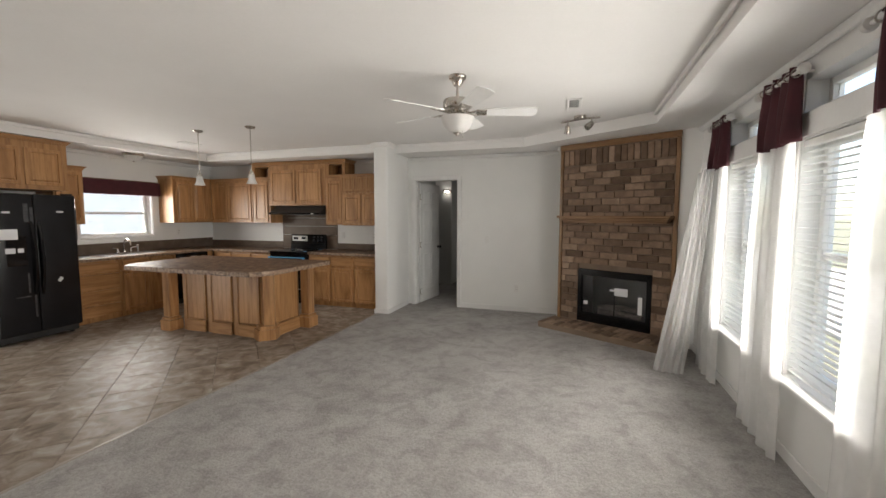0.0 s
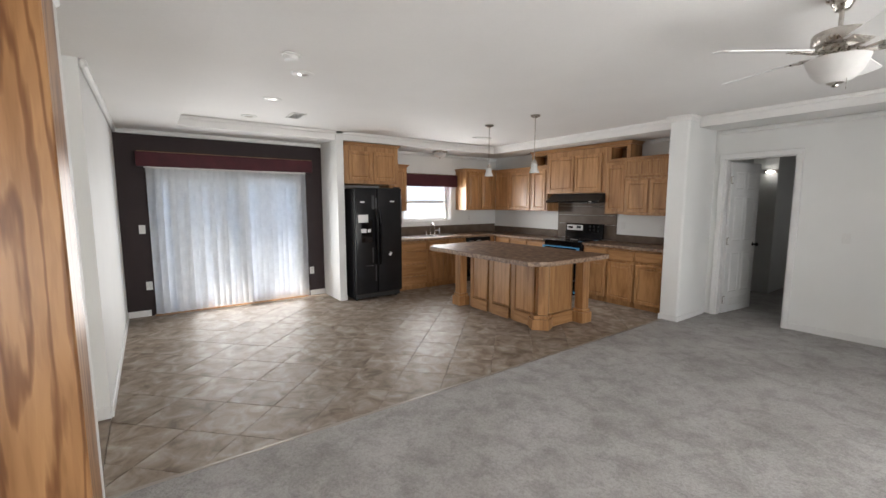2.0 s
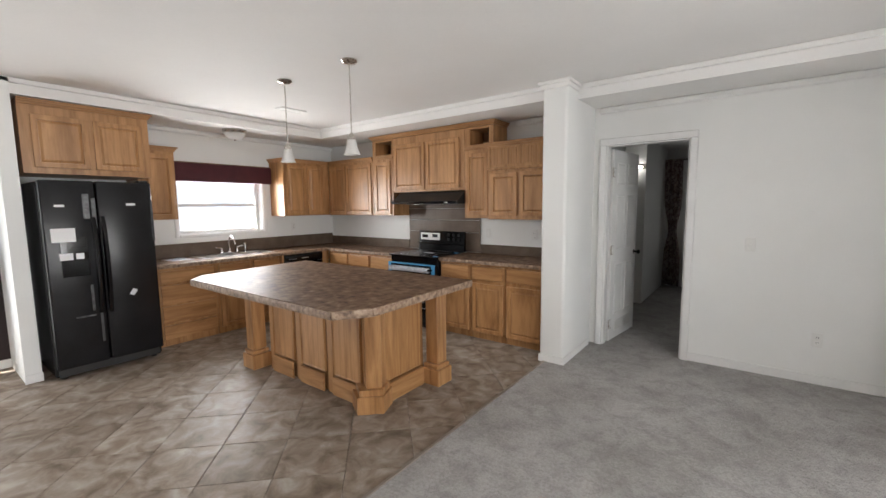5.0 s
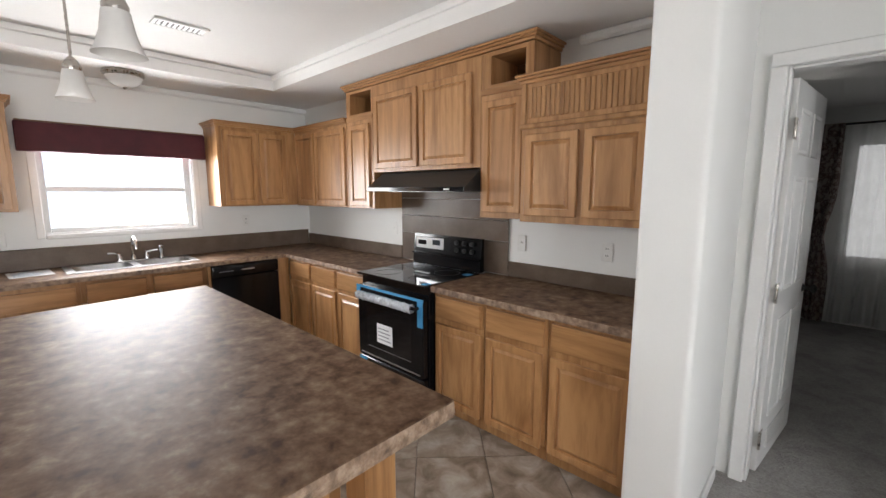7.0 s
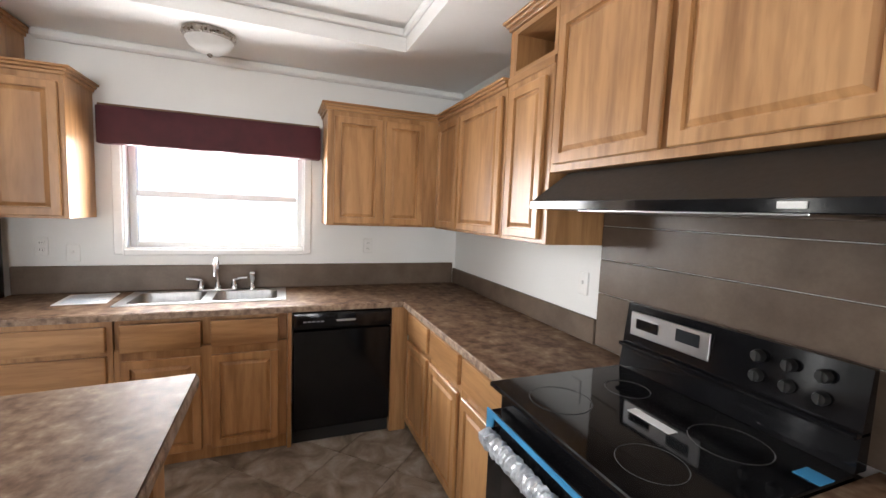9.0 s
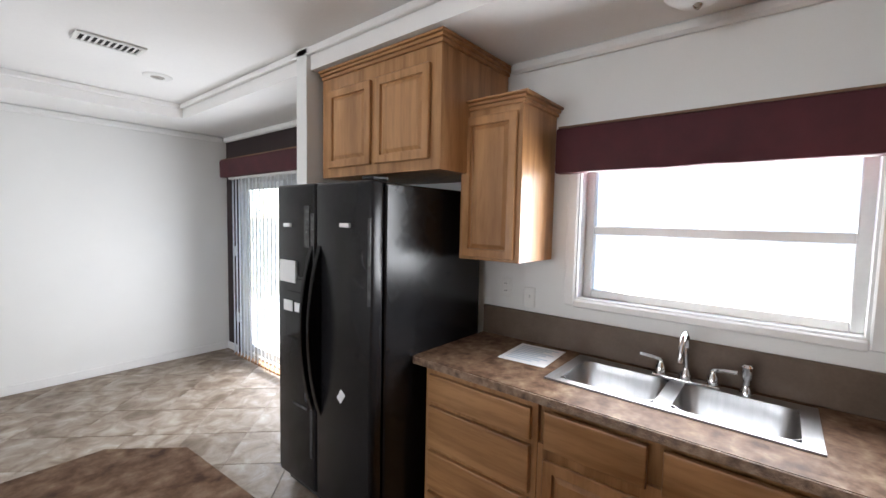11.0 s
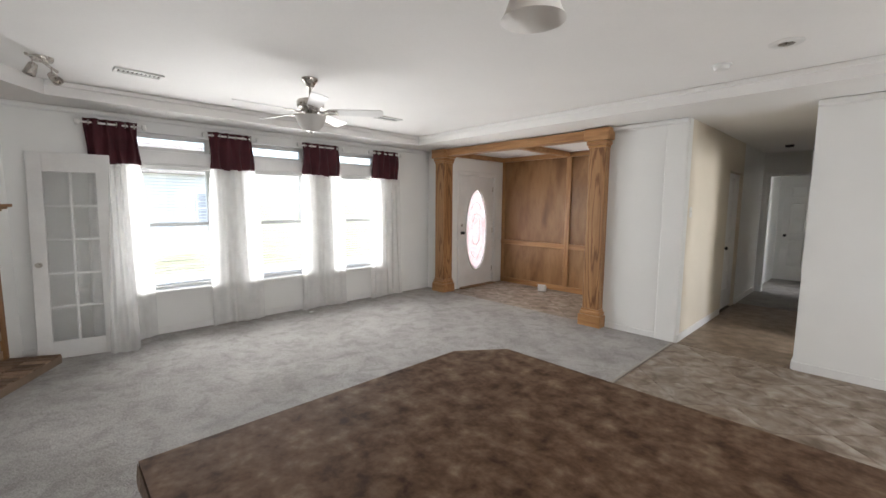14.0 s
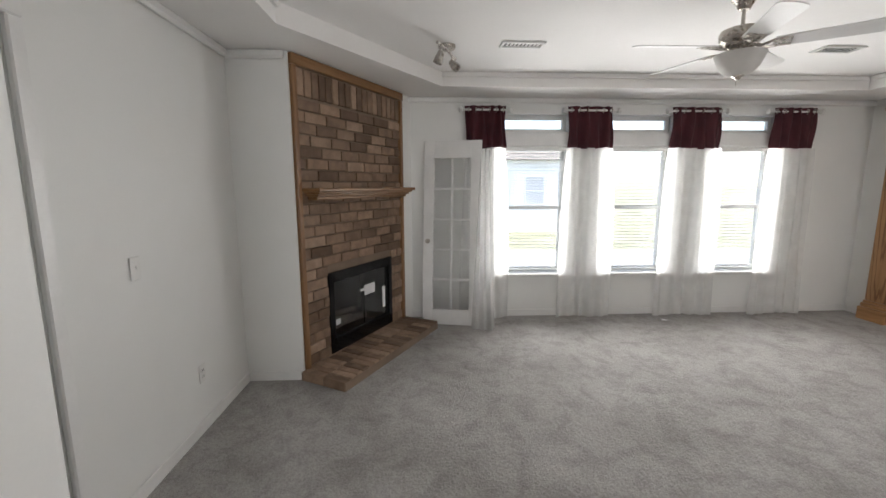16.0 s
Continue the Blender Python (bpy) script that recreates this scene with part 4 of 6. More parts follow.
for k in range(4):
    x = -3.92 + k * 0.433
    if k < 3:
        pb = box(x + 0.075, x + 0.39, 3.735, 3.76, 0.17, 0.84)
        face = min(pb.faces, key=lambda f: f.calc_center_median().y)
        bmesh.ops.inset_individual(pb, faces=[face], thickness=0.012, depth=-0.006)
        part("panel", pb, OAK_DOOR, isl)
        part("plinth", box(x + 0.07, x + 0.395, 3.715, 3.735, 0.0, 0.155, bev=0.008), OAK_X, isl)
    part("pilaster", box(x - 0.012 if k else x, x + 0.058 if k < 3 else x + 0.062, 3.742, 3.7595, 0.0, 0.86, bev=0.004), OAK_V, isl)
part("panel", box(-2.56, -2.535, 3.86, 4.30, 0.17, 0.84, bev=0.005), OAK_V, isl)
part("plinth", box(-2.56, -2.51, 3.84, 4.32, 0.0, 0.155, bev=0.008), OAK_Y, isl)
corner = prism([(-2.66, 3.76), (-2.56, 3.70), (-2.475, 3.78), (-2.535, 3.88)], 0.17, 0.86)
part("corner_post", corner, OAK_V, isl)
cb = prism([(-2.72, 3.70), (-2.57, 3.615), (-2.43, 3.75), (-2.50, 3.91)], 0.0, 0.13)
put_prism(cb, [(-2.70, 3.72), (-2.57, 3.64), (-2.45, 3.76), (-2.515, 3.90)], 0.13, 0.175)
part("corner_plinth", cb, OAK_V, isl)


def island_post(x, y):
    post = part("post", box(x - 0.065, x + 0.065, y - 0.065, y + 0.065, 0.18, 0.80, bev=0.008), OAK_V, isl)
    b = box(x - 0.095, x + 0.095, y - 0.095, y + 0.095, 0.0, 0.14, bev=0.006)
    put_box(b, x - 0.08, x + 0.08, y - 0.08, y + 0.08, 0.14, 0.18, bev=0.008)
    part("post_base", b, OAK_V, post)
    c = box(x - 0.08, x + 0.08, y - 0.08, y + 0.08, 0.80, 0.83, bev=0.006)
    put_box(c, x - 0.10, x + 0.10, y - 0.10, y + 0.10, 0.83, 0.86, bev=0.006)
    part("post_cap", c, OAK_V, post)


island_post(-4.09, 3.70)
island_post(-2.46, 4.42)
island_post(-4.12, 4.40)

# ---- appliances ----
fr = thing("refrigerator", "black side-by-side refrigerator with delivery stickers", "refrigerator", (-5.12, 2.45, 0), 90)
part("body", box(0.0, 0.82, 0.085, 0.86, 0.03, 1.765, bev=0.008), BLACK_TEX, fr)
part("toe_grille", box(0.02, 0.80, 0.06, 0.085, 0.03, 0.105, bev=0.004), BLACK_MATT, fr)
feet = bmesh.new()
for x in (0.06, 0.76):
    for y in (0.13, 0.78):
        put_lathe(feet, [(0.025, 0.0), (0.025, 0.02), (0.012, 0.035)], 12, (x, y, 0))
part("feet", feet, BLACK_MATT, fr)
for x0, x1, hx in ((0.004, 0.376, 0.345), (0.384, 0.816, 0.415)):
    d = part("door", box(x0, x1, 0.0, 0.078, 0.11, 1.775, bev=0.016, seg=3), BLACK_TEX, fr, "", True)
    hm = bmesh.new()
    put_prism(hm, [(0.0, 0.56)] + [(-0.072 * math.sin(math.pi * q / 12) ** 0.8, 0.56 + 0.90 * q / 12) for q in range(1, 12)] + [(0.0, 1.46)], -0.017, 0.017)
    for v in hm.verts:
        depth, up, side = v.co
        v.co = (hx + side * (1.0 - 4.0 * abs(depth)), depth, up)
    bmesh.ops.recalc_face_normals(hm, faces=hm.faces[:])
    bmesh.ops.bevel(hm, geom=hm.edges[:], offset=0.004, segments=1, affect="EDGES")
    part("handle", hm, BLACK, d, "long bowed black handle", True)
disp = box(0.10, 0.29, -0.006, 0.0, 0.93, 1.28, bev=0.004)
put_box(disp, 0.115, 0.275, -0.010, -0.006, 1.19, 1.265, bev=0.003)
part("dispenser", disp, DARKGLASS, fr, "glossy black ice and water dispenser")
for x0, x1, z0, z1 in ((0.05, 0.21, 1.24, 1.36), (0.09, 0.18, 1.08, 1.14), (0.20, 0.255, 1.085, 1.135), (0.09, 0.155, 1.545, 1.565), (0.60, 0.67, 1.555, 1.575)):
    part("sticker", box(x0, x1, -0.0135, -0.0112 if 0.9 < z0 < 1.2 else -0.0015, z0, z1), PAPER, fr, "white paper sticker")
TAPE_FILM = two_scale_plain("clear_tape_film", (0.06, 0.062, 0.066), 0.25, spread=0.4, scale=30)
for k, (x0, x1, z0, z1) in enumerate(((0.28, 0.325, 1.44, 1.66), (0.34, 0.37, 1.35, 1.62), (0.795, 0.815, 1.2, 1.60), (0.28, 0.30, 0.60, 0.84), (0.16, 0.30, 0.55, 0.565), (0.33, 0.35, 0.30, 0.58))):
    part("tape_strip", box(x0, x1, -0.0025, -0.0008, z0, z1), TAPE_FILM, fr, "cloudy packing tape strip")
tag = box(-0.02, 0.02, -0.002, -0.0008, -0.03, 0.03)
bmesh.ops.rotate(tag, verts=tag.verts[:], matrix=Euler((0, 0.6, 0)).to_matrix())
bmesh.ops.translate(tag, verts=tag.verts[:], vec=(0.60, 0, 0.72))
part("sticker", tag, PAPER, fr)
part("hinge_cover", box(0.72, 0.80, 0.02, 0.12, 1.776, 1.795, bev=0.006), BLACK_MATT, fr)

st = thing("range", "black electric range with blue shipping tape", "range", (-4.06, 5.50, 0))
part("body", box(0.0, 0.758, 0.045, 0.66, 0.02, 0.895, bev=0.004), BLACK, st)
part("storage_drawer", box(0.006, 0.752, 0.0, 0.045, 0.05, 0.235, bev=0.006), BLACK, st)
od = part("oven_door", box(0.006, 0.752, -0.006, 0.044, 0.245, 0.815, bev=0.008), BLACK, st)
part("oven_window", box(0.12, 0.638, -0.0085, -0.0062, 0.33, 0.66, bev=0.001), DARKGLASS, od)
edge = bmesh.new()
put_box(edge, 0.04, 0.72, -0.010, -0.0065, 0.268, 0.276)
put_box(edge, 0.13, 0.63, -0.0095, -0.0087, 0.345, 0.349)
part("door_trim", edge, STEEL, od)
hb = tube([(0.05, -0.004, 0.755), (0.05, -0.045, 0.755), (0.71, -0.045, 0.755), (0.71, -0.004, 0.755)], 0.012, 10)
part("handle", hb, BLACK, od, "", True)
wrap = bmesh.new()
sleeve = []
for k in range(105):
    r = 0.030 + 0.007 * noise.noise(Vector((k * 0.31, 2, 5)))
    sleeve.append([wrap.verts.new((0.065 + k * 0.006, -0.047 + (r + 0.008 * noise.noise(Vector((k * 0.5, a * 1.3, 1)))) * math.cos(a * 0.5236),
                                   0.751 + (r + 0.008 * noise.noise(Vector((k * 0.5, a * 1.3, 1)))) * math.sin(a * 0.5236))) for a in range(12)])
for p, q in zip(sleeve, sleeve[1:]):
    for a in range(12):
        wrap.faces.new((p[a], p[(a + 1) % 12], q[(a + 1) % 12], q[a]))
bmesh.ops.recalc_face_normals(wrap, faces=wrap.faces[:])
part("handle_wrap", wrap, FILM, od, "crumpled clear protective wrap on the handle")
for strip in ((0.0, 0.758, -0.012, -0.0068, 0.80, 0.818),
              (0.70, 0.752, -0.0115, -0.0066, 0.62, 0.80),
              (0.0, 0.045, -0.0115, -0.0066, 0.70, 0.80),
              (0.006, 0.10, -0.003, -0.001, 0.19, 0.232),
              (0.66, 0.752, -0.003, -0.001, 0.06, 0.09),
              (0.70, 0.757, 0.02, 0.07, 0.9155, 0.9172),
              (0.70, 0.757, 0.46, 0.52, 0.9155, 0.9172)):
    part("blue_tape", box(*strip), TAPE, st, "strip of bright blue packing tape")
part("paper_label", box(0.25, 0.43, -0.0105, -0.0088, 0.40, 0.55), PAPER, od, "white paper label with grey print")
lab = bmesh.new()
for k in range(4):
    put_box(lab, 0.265, 0.41 - 0.02 * (k % 2), -0.0112, -0.0106, 0.425 + k * 0.028, 0.433 + k * 0.028)
part("label_print", lab, INK, od)
part("cooktop", box(-0.002, 0.760, -0.005, 0.60, 0.896, 0.915, bev=0.004), DARKGLASS, st, "glossy black ceramic cooktop")
rg = bmesh.new()
for x, y, r in ((0.2, 0.15, 0.10), (0.56, 0.15, 0.085), (0.2, 0.44, 0.075), (0.56, 0.44, 0.10)):
    pr = [(r * math.cos(6.283 * k / 40) + x, r * math.sin(6.283 * k / 40) + y, 0.9156) for k in range(41)]
    put_tube(rg, pr, 0.0011, 4)
part("burner_ring", rg, two_scale_plain("burner_print", (0.06, 0.06, 0.06), 0.3), st)
part("cooktop_sticker", shift(box(-0.075, 0.075, -0.018, 0.018, 0, 0.001), 0.40, 0.9157, 0.33), PAPER, st)
bg = bmesh.new()
put_prism(bg, [(0, 0), (0.052, 0), (0.052, 0.262), (0.030, 0.262)], 0.0, 0.758)
for v in bg.verts:
    a, b, c = v.co
    v.co = (c, 0.60 + a, 0.915 + b)
bmesh.ops.recalc_face_normals(bg, faces=bg.faces[:])
guard = part("backguard", bg, BLACK, st)
lipb = box(0.0, 0.758, 0.585, 0.652, 1.004, 1.02, bev=0.004)
part("guard_ledge", lipb, BLACK, guard)
part("clock_display", box(0.235, 0.325, 0.6105, 0.622, 1.09, 1.135), two_scale_plain("display_glass", (0.02, 0.025, 0.03), 0.1), guard)
part("control_strip", box(0.03, 0.36, 0.6125, 0.622, 1.055, 1.15, bev=0.002), STEEL, guard, "brushed steel control strip")
part("rocker", box(0.06, 0.16, 0.608, 0.6135, 1.085, 1.125, bev=0.002), BLACK, guard)
for x, z in ((0.51, 1.13), (0.51, 1.07), (0.59, 1.13), (0.59, 1.07), (0.67, 1.13), (0.67, 1.07)):
    kb = lathe([(0.019, 0), (0.019, 0.012), (0.015, 0.022)], 14, (x, 0.618, z), Euler((1.5708, 0, 0)).to_matrix())
    put_box(kb, x - 0.003, x + 0.003, 0.592, 0.600, z - 0.015, z + 0.015)
    part("knob", kb, BLACK_MATT, guard, "", True)

hood = thing("range_hood", "black under-cabinet range hood", "range hood", (-4.195, 5.715, 0))
hbm = bmesh.new()
put_prism(hbm, [(0.0, 1.545), (0.0, 1.572), (0.17, 1.695), (0.475, 1.695), (0.475, 1.545)], 0.0, 1.06)
for v in hbm.verts:
    a, b, c = v.co
    v.co = (c, a, b)
bmesh.ops.recalc_face_normals(hbm, faces=hbm.faces[:])
part("shell", hbm, BLACK_MATT, hood)
part("front_lip", box(0, 1.06, -0.008, 0.0, 1.543, 1.574, bev=0.002), BLACK, hood)
part("filter_grille", box(0.2, 0.9, 0.06, 0.40, 1.538, 1.546, bev=0.002), STEEL, hood)
part("switch", box(0.88, 0.93, -0.012, -0.008, 1.552, 1.566), WHITE, hood)

dw = thing("dishwasher", "black built-in dishwasher under the worktop", "dishwasher", (-5.42, 4.862, 0), 90)
part("door", box(0.0, 0.618, -0.006, 0.55, 0.10, 0.745, bev=0.006), BLACK, dw)
part("control_panel", box(0.0, 0.618, -0.014, 0.55, 0.752, 0.864, bev=0.010, seg=2), BLACK, dw, "", True)
part("toe_panel", box(0.0, 0.618, 0.04, 0.55, 0.0, 0.095), BLACK_MATT, dw)
part("name_bar", box(0.26, 0.38, -0.0155, -0.0142, 0.80, 0.812), STEEL, dw)
btn = bmesh.new()
for k in range(5):
    put_box(btn, 0.06 + k * 0.026, 0.078 + k * 0.026, -0.0155, -0.0142, 0.80, 0.808)
part("button_row", btn, INK, dw)

# ---- sink ----
sk = thing("kitchen_sink", "double-bowl stainless steel sink set in the worktop", "sink", (0, 0, 0))
rimb = bmesh.new()
for p in [(-5.99, -5.575, 3.905, 3.96), (-5.99, -5.575, 4.77, 4.825), (-5.99, -5.575, 4.335, 4.395), (-5.615, -5.575, 3.96, 4.335), (-5.615, -5.575, 4.395, 4.77),
          (-5.99, -5.92, 3.96, 4.335), (-5.99, -5.92, 4.395, 4.77)]:
    put_box(rimb, *p, 0.907, 0.9165)
part("rim", rimb, STEEL, sk)


def bowl(y0, y1):
    bm = bmesh.new()
    loops = []
    for z, g, r in ((0.915, -0.004, 0.07), (0.90, 0.0, 0.07), (0.78, 0.014, 0.07), (0.755, 0.03, 0.06), (0.752, 0.06, 0.05)):
        x0, x1, a, b = -5.918 + g, -5.617 - g, y0 + g, y1 - g
        loop = []
        for cx_, cy_, s in ((x1 - r, b - r, 0), (x0 + r, b - r, 1), (x0 + r, a + r, 2), (x1 - r, a + r, 3)):
            for k in range(6):
                t = 1.5708 * (s + k / 5)
                loop.append(bm.verts.new((cx_ + r * math.cos(t), cy_ + r * math.sin(t), z)))
        loops.append(loop)
    for a, b in zip(loops, loops[1:]):
        for k in range(24):
            bm.faces.new((a[k], a[(k + 1) % 24], b[(k + 1) % 24], b[k]))
    bm.faces.new(loops[-1])
    bmesh.ops.recalc_face_normals(bm, faces=bm.faces[:])
    bmesh.ops.solidify(bm, geom=bm.faces[:], thickness=0.002)
    return bm


for y0, y1 in ((3.955, 4.34), (4.39, 4.775)):
    bw = part("bowl", bowl(y0, y1), STEEL, sk, "", True)
    part("drain", lathe([(0.042, 0.0), (0.042, 0.004), (0.03, 0.005), (0.028, 0.002)], 18, (-5.77, (y0 + y1) / 2, 0.7515)), CHROME, bw, "", True)
fc = thing("faucet", "chrome kitchen faucet with two lever handles and sprayer", "faucet", (-5.955, 4.39, 0.9165))
part("deck_plate", box(-0.028, 0.028, -0.13, 0.13, 0, 0.012, bev=0.005, seg=2), CHROME, fc, "", True)
arc = [(0, 0, 0.01), (0, 0, 0.15)] + [(0.075 - 0.075 * math.cos(a), 0, 0.15 + 0.075 * math.sin(a)) for a in (0.5, 1.0, 1.57, 2.1, 2.7, 3.1)] + [(0.152, 0, 0.12)]
part("spout", tube(arc, 0.011, 12), CHROME, fc, "", True)
part("spout_collar", lathe([(0.024, 0.01), (0.024, 0.03), (0.014, 0.05), (0.013, 0.06)], 16), CHROME, fc, "", True)
for s in (-1, 1):
    h = lathe([(0.022, 0.01), (0.022, 0.045), (0.012, 0.06), (0.012, 0.075)], 16, (0, s * 0.10, 0))
    put_tube(h, [(0, s * 0.10, 0.072), (0.01, s * 0.14, 0.082), (0.015, s * 0.185, 0.086)], 0.008, 8)
    part("lever_handle", h, CHROME, fc, "", True)
part("side_sprayer", lathe([(0.024, -0.004), (0.024, 0.012), (0.015, 0.03), (0.013, 0.06), (0.021, 0.075), (0.021, 0.115), (0.012, 0.125)], 16, (0, 0.215, 0)), CHROME, fc, "", True)
pp = thing("paper_sheet", "white leaflet with pale blue print lying by the sink", "paper", (-5.83, 3.715, 0.9102), 4)
part("sheet", box(-0.15, 0.15, -0.125, 0.125, 0, 0.0016), PAPER, pp)
prb = bmesh.new()
for k in range(9):
    put_box(prb, -0.12 + k * 0.027, -0.105 + k * 0.027, -0.10, 0.10 - 0.03 * (k % 3), 0.0017, 0.0021)
part("print", prb, PAPER_BLUE, pp)

# ---- fireplace ----
ang = -math.degrees(math.atan2(0.717, 1.322))
L = 1.504
solid("wall_chase", prism([(0.80, YR), (0.80, 5.757), (0.835, 5.757), (0.835, YR)], 0, SOFFIT), WALL, "pale side wall of the corner fireplace", "wall")
ret = bmesh.new()
put_prism(ret, [(2.145, 5.04), (XW, 4.93), (XW, 5.10), (2.16, 5.20)], 0, SOFFIT)
solid("wall_chase_return", ret, WALL, "narrow pale wall between bricks and window wall", "wall")
fp = thing("fireplace", "corner brick fireplace with a black gas firebox", "fireplace", (0.818, 5.745, 0), ang)
bk = bmesh.new()
F0, F1, FZ0, FZ1 = 0.30, 1.255, 0.10, 0.81
wall_boxes(bk, "x", 0.012, 0.10, 0.0, L, 0.0, 2.49, [(F0, F1, FZ0, FZ1)])
part("mortar_bed", bk, MORTAR, fp)
tr = bmesh.new()
for p in [(-0.008, 0.036, -0.022, 0.06, 0.0, 2.42), (L - 0.036, L + 0.008, -0.022, 0.06, 0.0, 2.42), (-0.012, L + 0.012, -0.026, 0.06, 2.42, 2.495)]:
    part("oak_trim", box(*p, bev=0.006), OAK_DARK if p[5] - p[4] > 1 else OAK_DARK_X, fp)
fb = part("firebox", bmesh.new(), BLACK_MATT, fp)
sh = bmesh.new()
for p in [(F0, F1, 0.40, 0.41, FZ0, FZ1), (F0, F0 + 0.01, 0.02, 0.40, FZ0, FZ1), (F1 - 0.01, F1, 0.02, 0.40, FZ0, FZ1), (F0 + 0.01, F1 - 0.01, 0.02, 0.40, FZ0, FZ0 + 0.01), (F0 + 0.01, F1 - 0.01, 0.02, 0.40, FZ1 - 0.01, FZ1)]:
    put_box(sh, *p)
part("firebox_lining", sh, BLACK_MATT, fb)
fm = bmesh.new()
for p in [(F0 - 0.004, F0 + 0.055, FZ0 - 0.004, FZ1 + 0.004), (F1 - 0.055, F1 + 0.004, FZ0 - 0.004, FZ1 + 0.004), (F0 + 0.055, F1 - 0.055, FZ1 - 0.085, FZ1 + 0.004), (F0 + 0.055, F1 - 0.055, FZ0 - 0.004, FZ0 + 0.12)]:
    put_box(fm, p[0], p[1], -0.012, 0.014, p[2], p[3], bev=0.004)
part("firebox_frame", fm, BLACK, fb)
fg = part("glass_door", box(F0 + 0.055, F1 - 0.055, 0.016, 0.021, FZ0 + 0.12, FZ1 - 0.085), GLASS, fb)
fg.visible_shadow = False
lg = bmesh.new()
for x0, x1, y, z, r in ((0.48, 1.08, 0.24, 0.20, 0.035), (0.55, 1.0, 0.31, 0.27, 0.032), (0.50, 0.80, 0.19, 0.27, 0.025)):
    put_tube(lg, [(x0, y, z), ((x0 + x1) / 2, y + 0.02, z + 0.012), (x1, y - 0.01, z + 0.004)], r, 9)
part("gas_log", lg, surface("grey_ceramic_log", [(0.3, (0.05, 0.045, 0.04)), (0.7, (0.16, 0.14, 0.12))], 20, 70, 0.9, bump=0.6, dist=0.005), fb)
for x0, x1, z0, z1 in ((0.80, 0.97, 0.50, 0.60), (0.38, 0.44, 0.33, 0.38), (1.10, 1.15, 0.30, 0.52), (0.74, 0.80, 0.55, 0.575)):
    part("paper_tag", box(x0, x1, 0.006, 0.008, z0, z1), PAPER, fb, "white paper instruction tag")
rod = tube([(0.80, 0.02, 0.23), (0.80, 0.02, 0.56)], 0.006, 6)
part("door_post", rod, BLACK, fb)
mt = thing("mantel_shelf", "stained oak mantel shelf on the brick face", "mantel", (0.818, 5.745, 0), ang)
mb = bmesh.new()
for x0, x1, d, z0, z1 in ((0.10, 1.43, 0.10, 1.435, 1.462), (0.085, 1.445, 0.125, 1.462, 1.482), (0.065, 1.465, 0.155, 1.482, 1.50), (0.045, 1.485, 0.18, 1.50, 1.528)):
    put_box(mb, x0, x1, -d, 0.0, z0, z1, bev=0.005)
part("shelf", mb, OAK_DARK_X, mt)
brick_mesh = mesh_of("brick", box(-0.1165, 0.1165, -0.012, 0.012, -0.0385, 0.0385, bev=0.004), BRICK)
half_mesh = mesh_of("half_brick", box(-0.055, 0.055, -0.012, 0.012, -0.0385, 0.0385, bev=0.004), BRICK)


def brick_at(x0, x1, z, y=0.004):
    """A brick between x0 and x1, cut to length where an edge needs it."""
    w = x1 - x0
    if w < 0.03:
        return
    me, full = (brick_mesh, 0.233) if w > 0.13 else (half_mesh, 0.11)
    shared("brick", me, fp, pose((x0 + x1) / 2, y + random.uniform(-0.0025, 0.0025), z, 0, random.uniform(-0.5, 0.5), 0) @ Matrix.Diagonal((w / full, 1, 1, 1)))


z, row = 0.049, 0
while z < 2.19:
    x = 0.042 - ((0.0, 0.122, 0.05, 0.172)[row % 4])
    while x < L - 0.045:
        a, b = max(x, 0.042), min(x + 0.233, L - 0.042)
        if FZ0 - 0.035 < z < FZ1 + 0.035:
            if b > F0 - 0.006 and a < F1 + 0.006:
                if a < F0 - 0.006:
                    brick_at(a, F0 - 0.008, z)
                if b > F1 + 0.006:
                    brick_at(F1 + 0.008, b, z)
                x += 0.243
                continue
        if b > a:
            brick_at(a, b, z)
        x += 0.243
    z, row = z + 0.0875, row + 1
soldier = mesh_of("soldier_brick", box(-0.0345, 0.0345, -0.012, 0.012, -0.0985, 0.0985, bev=0.004), BRICK)
for k in range(18):
    shared("brick", soldier, fp, pose(0.08 + k * 0.0791, 0.003 + random.uniform(-0.003, 0.003), 2.31, 0, random.uniform(-0.6, 0.6), 0))
he = thing("hearth", "low brick hearth in front of the fireplace", "hearth", (0.818, 5.745, 0), ang)
part("mortar_bed", box(-0.05, 1.50, -0.43, 0.01, 0.0, 0.074), MORTAR, he)
hb_mesh = mesh_of("hearth_brick", box(-0.034, 0.034, -0.103, 0.103, -0.04, 0.04, bev=0.005), BRICK)
for k in range(20):
    for j in range(2):
        shared("brick", hb_mesh, he, pose(-0.022 + k * 0.0788, -0.107 - j * 0.215, 0.048 + random.uniform(-0.002, 0.002), random.uniform(-0.6, 0.6), random.uniform(-0.6, 0.6), random.uniform(-0.5, 0.5)))

# ---- curtains ----


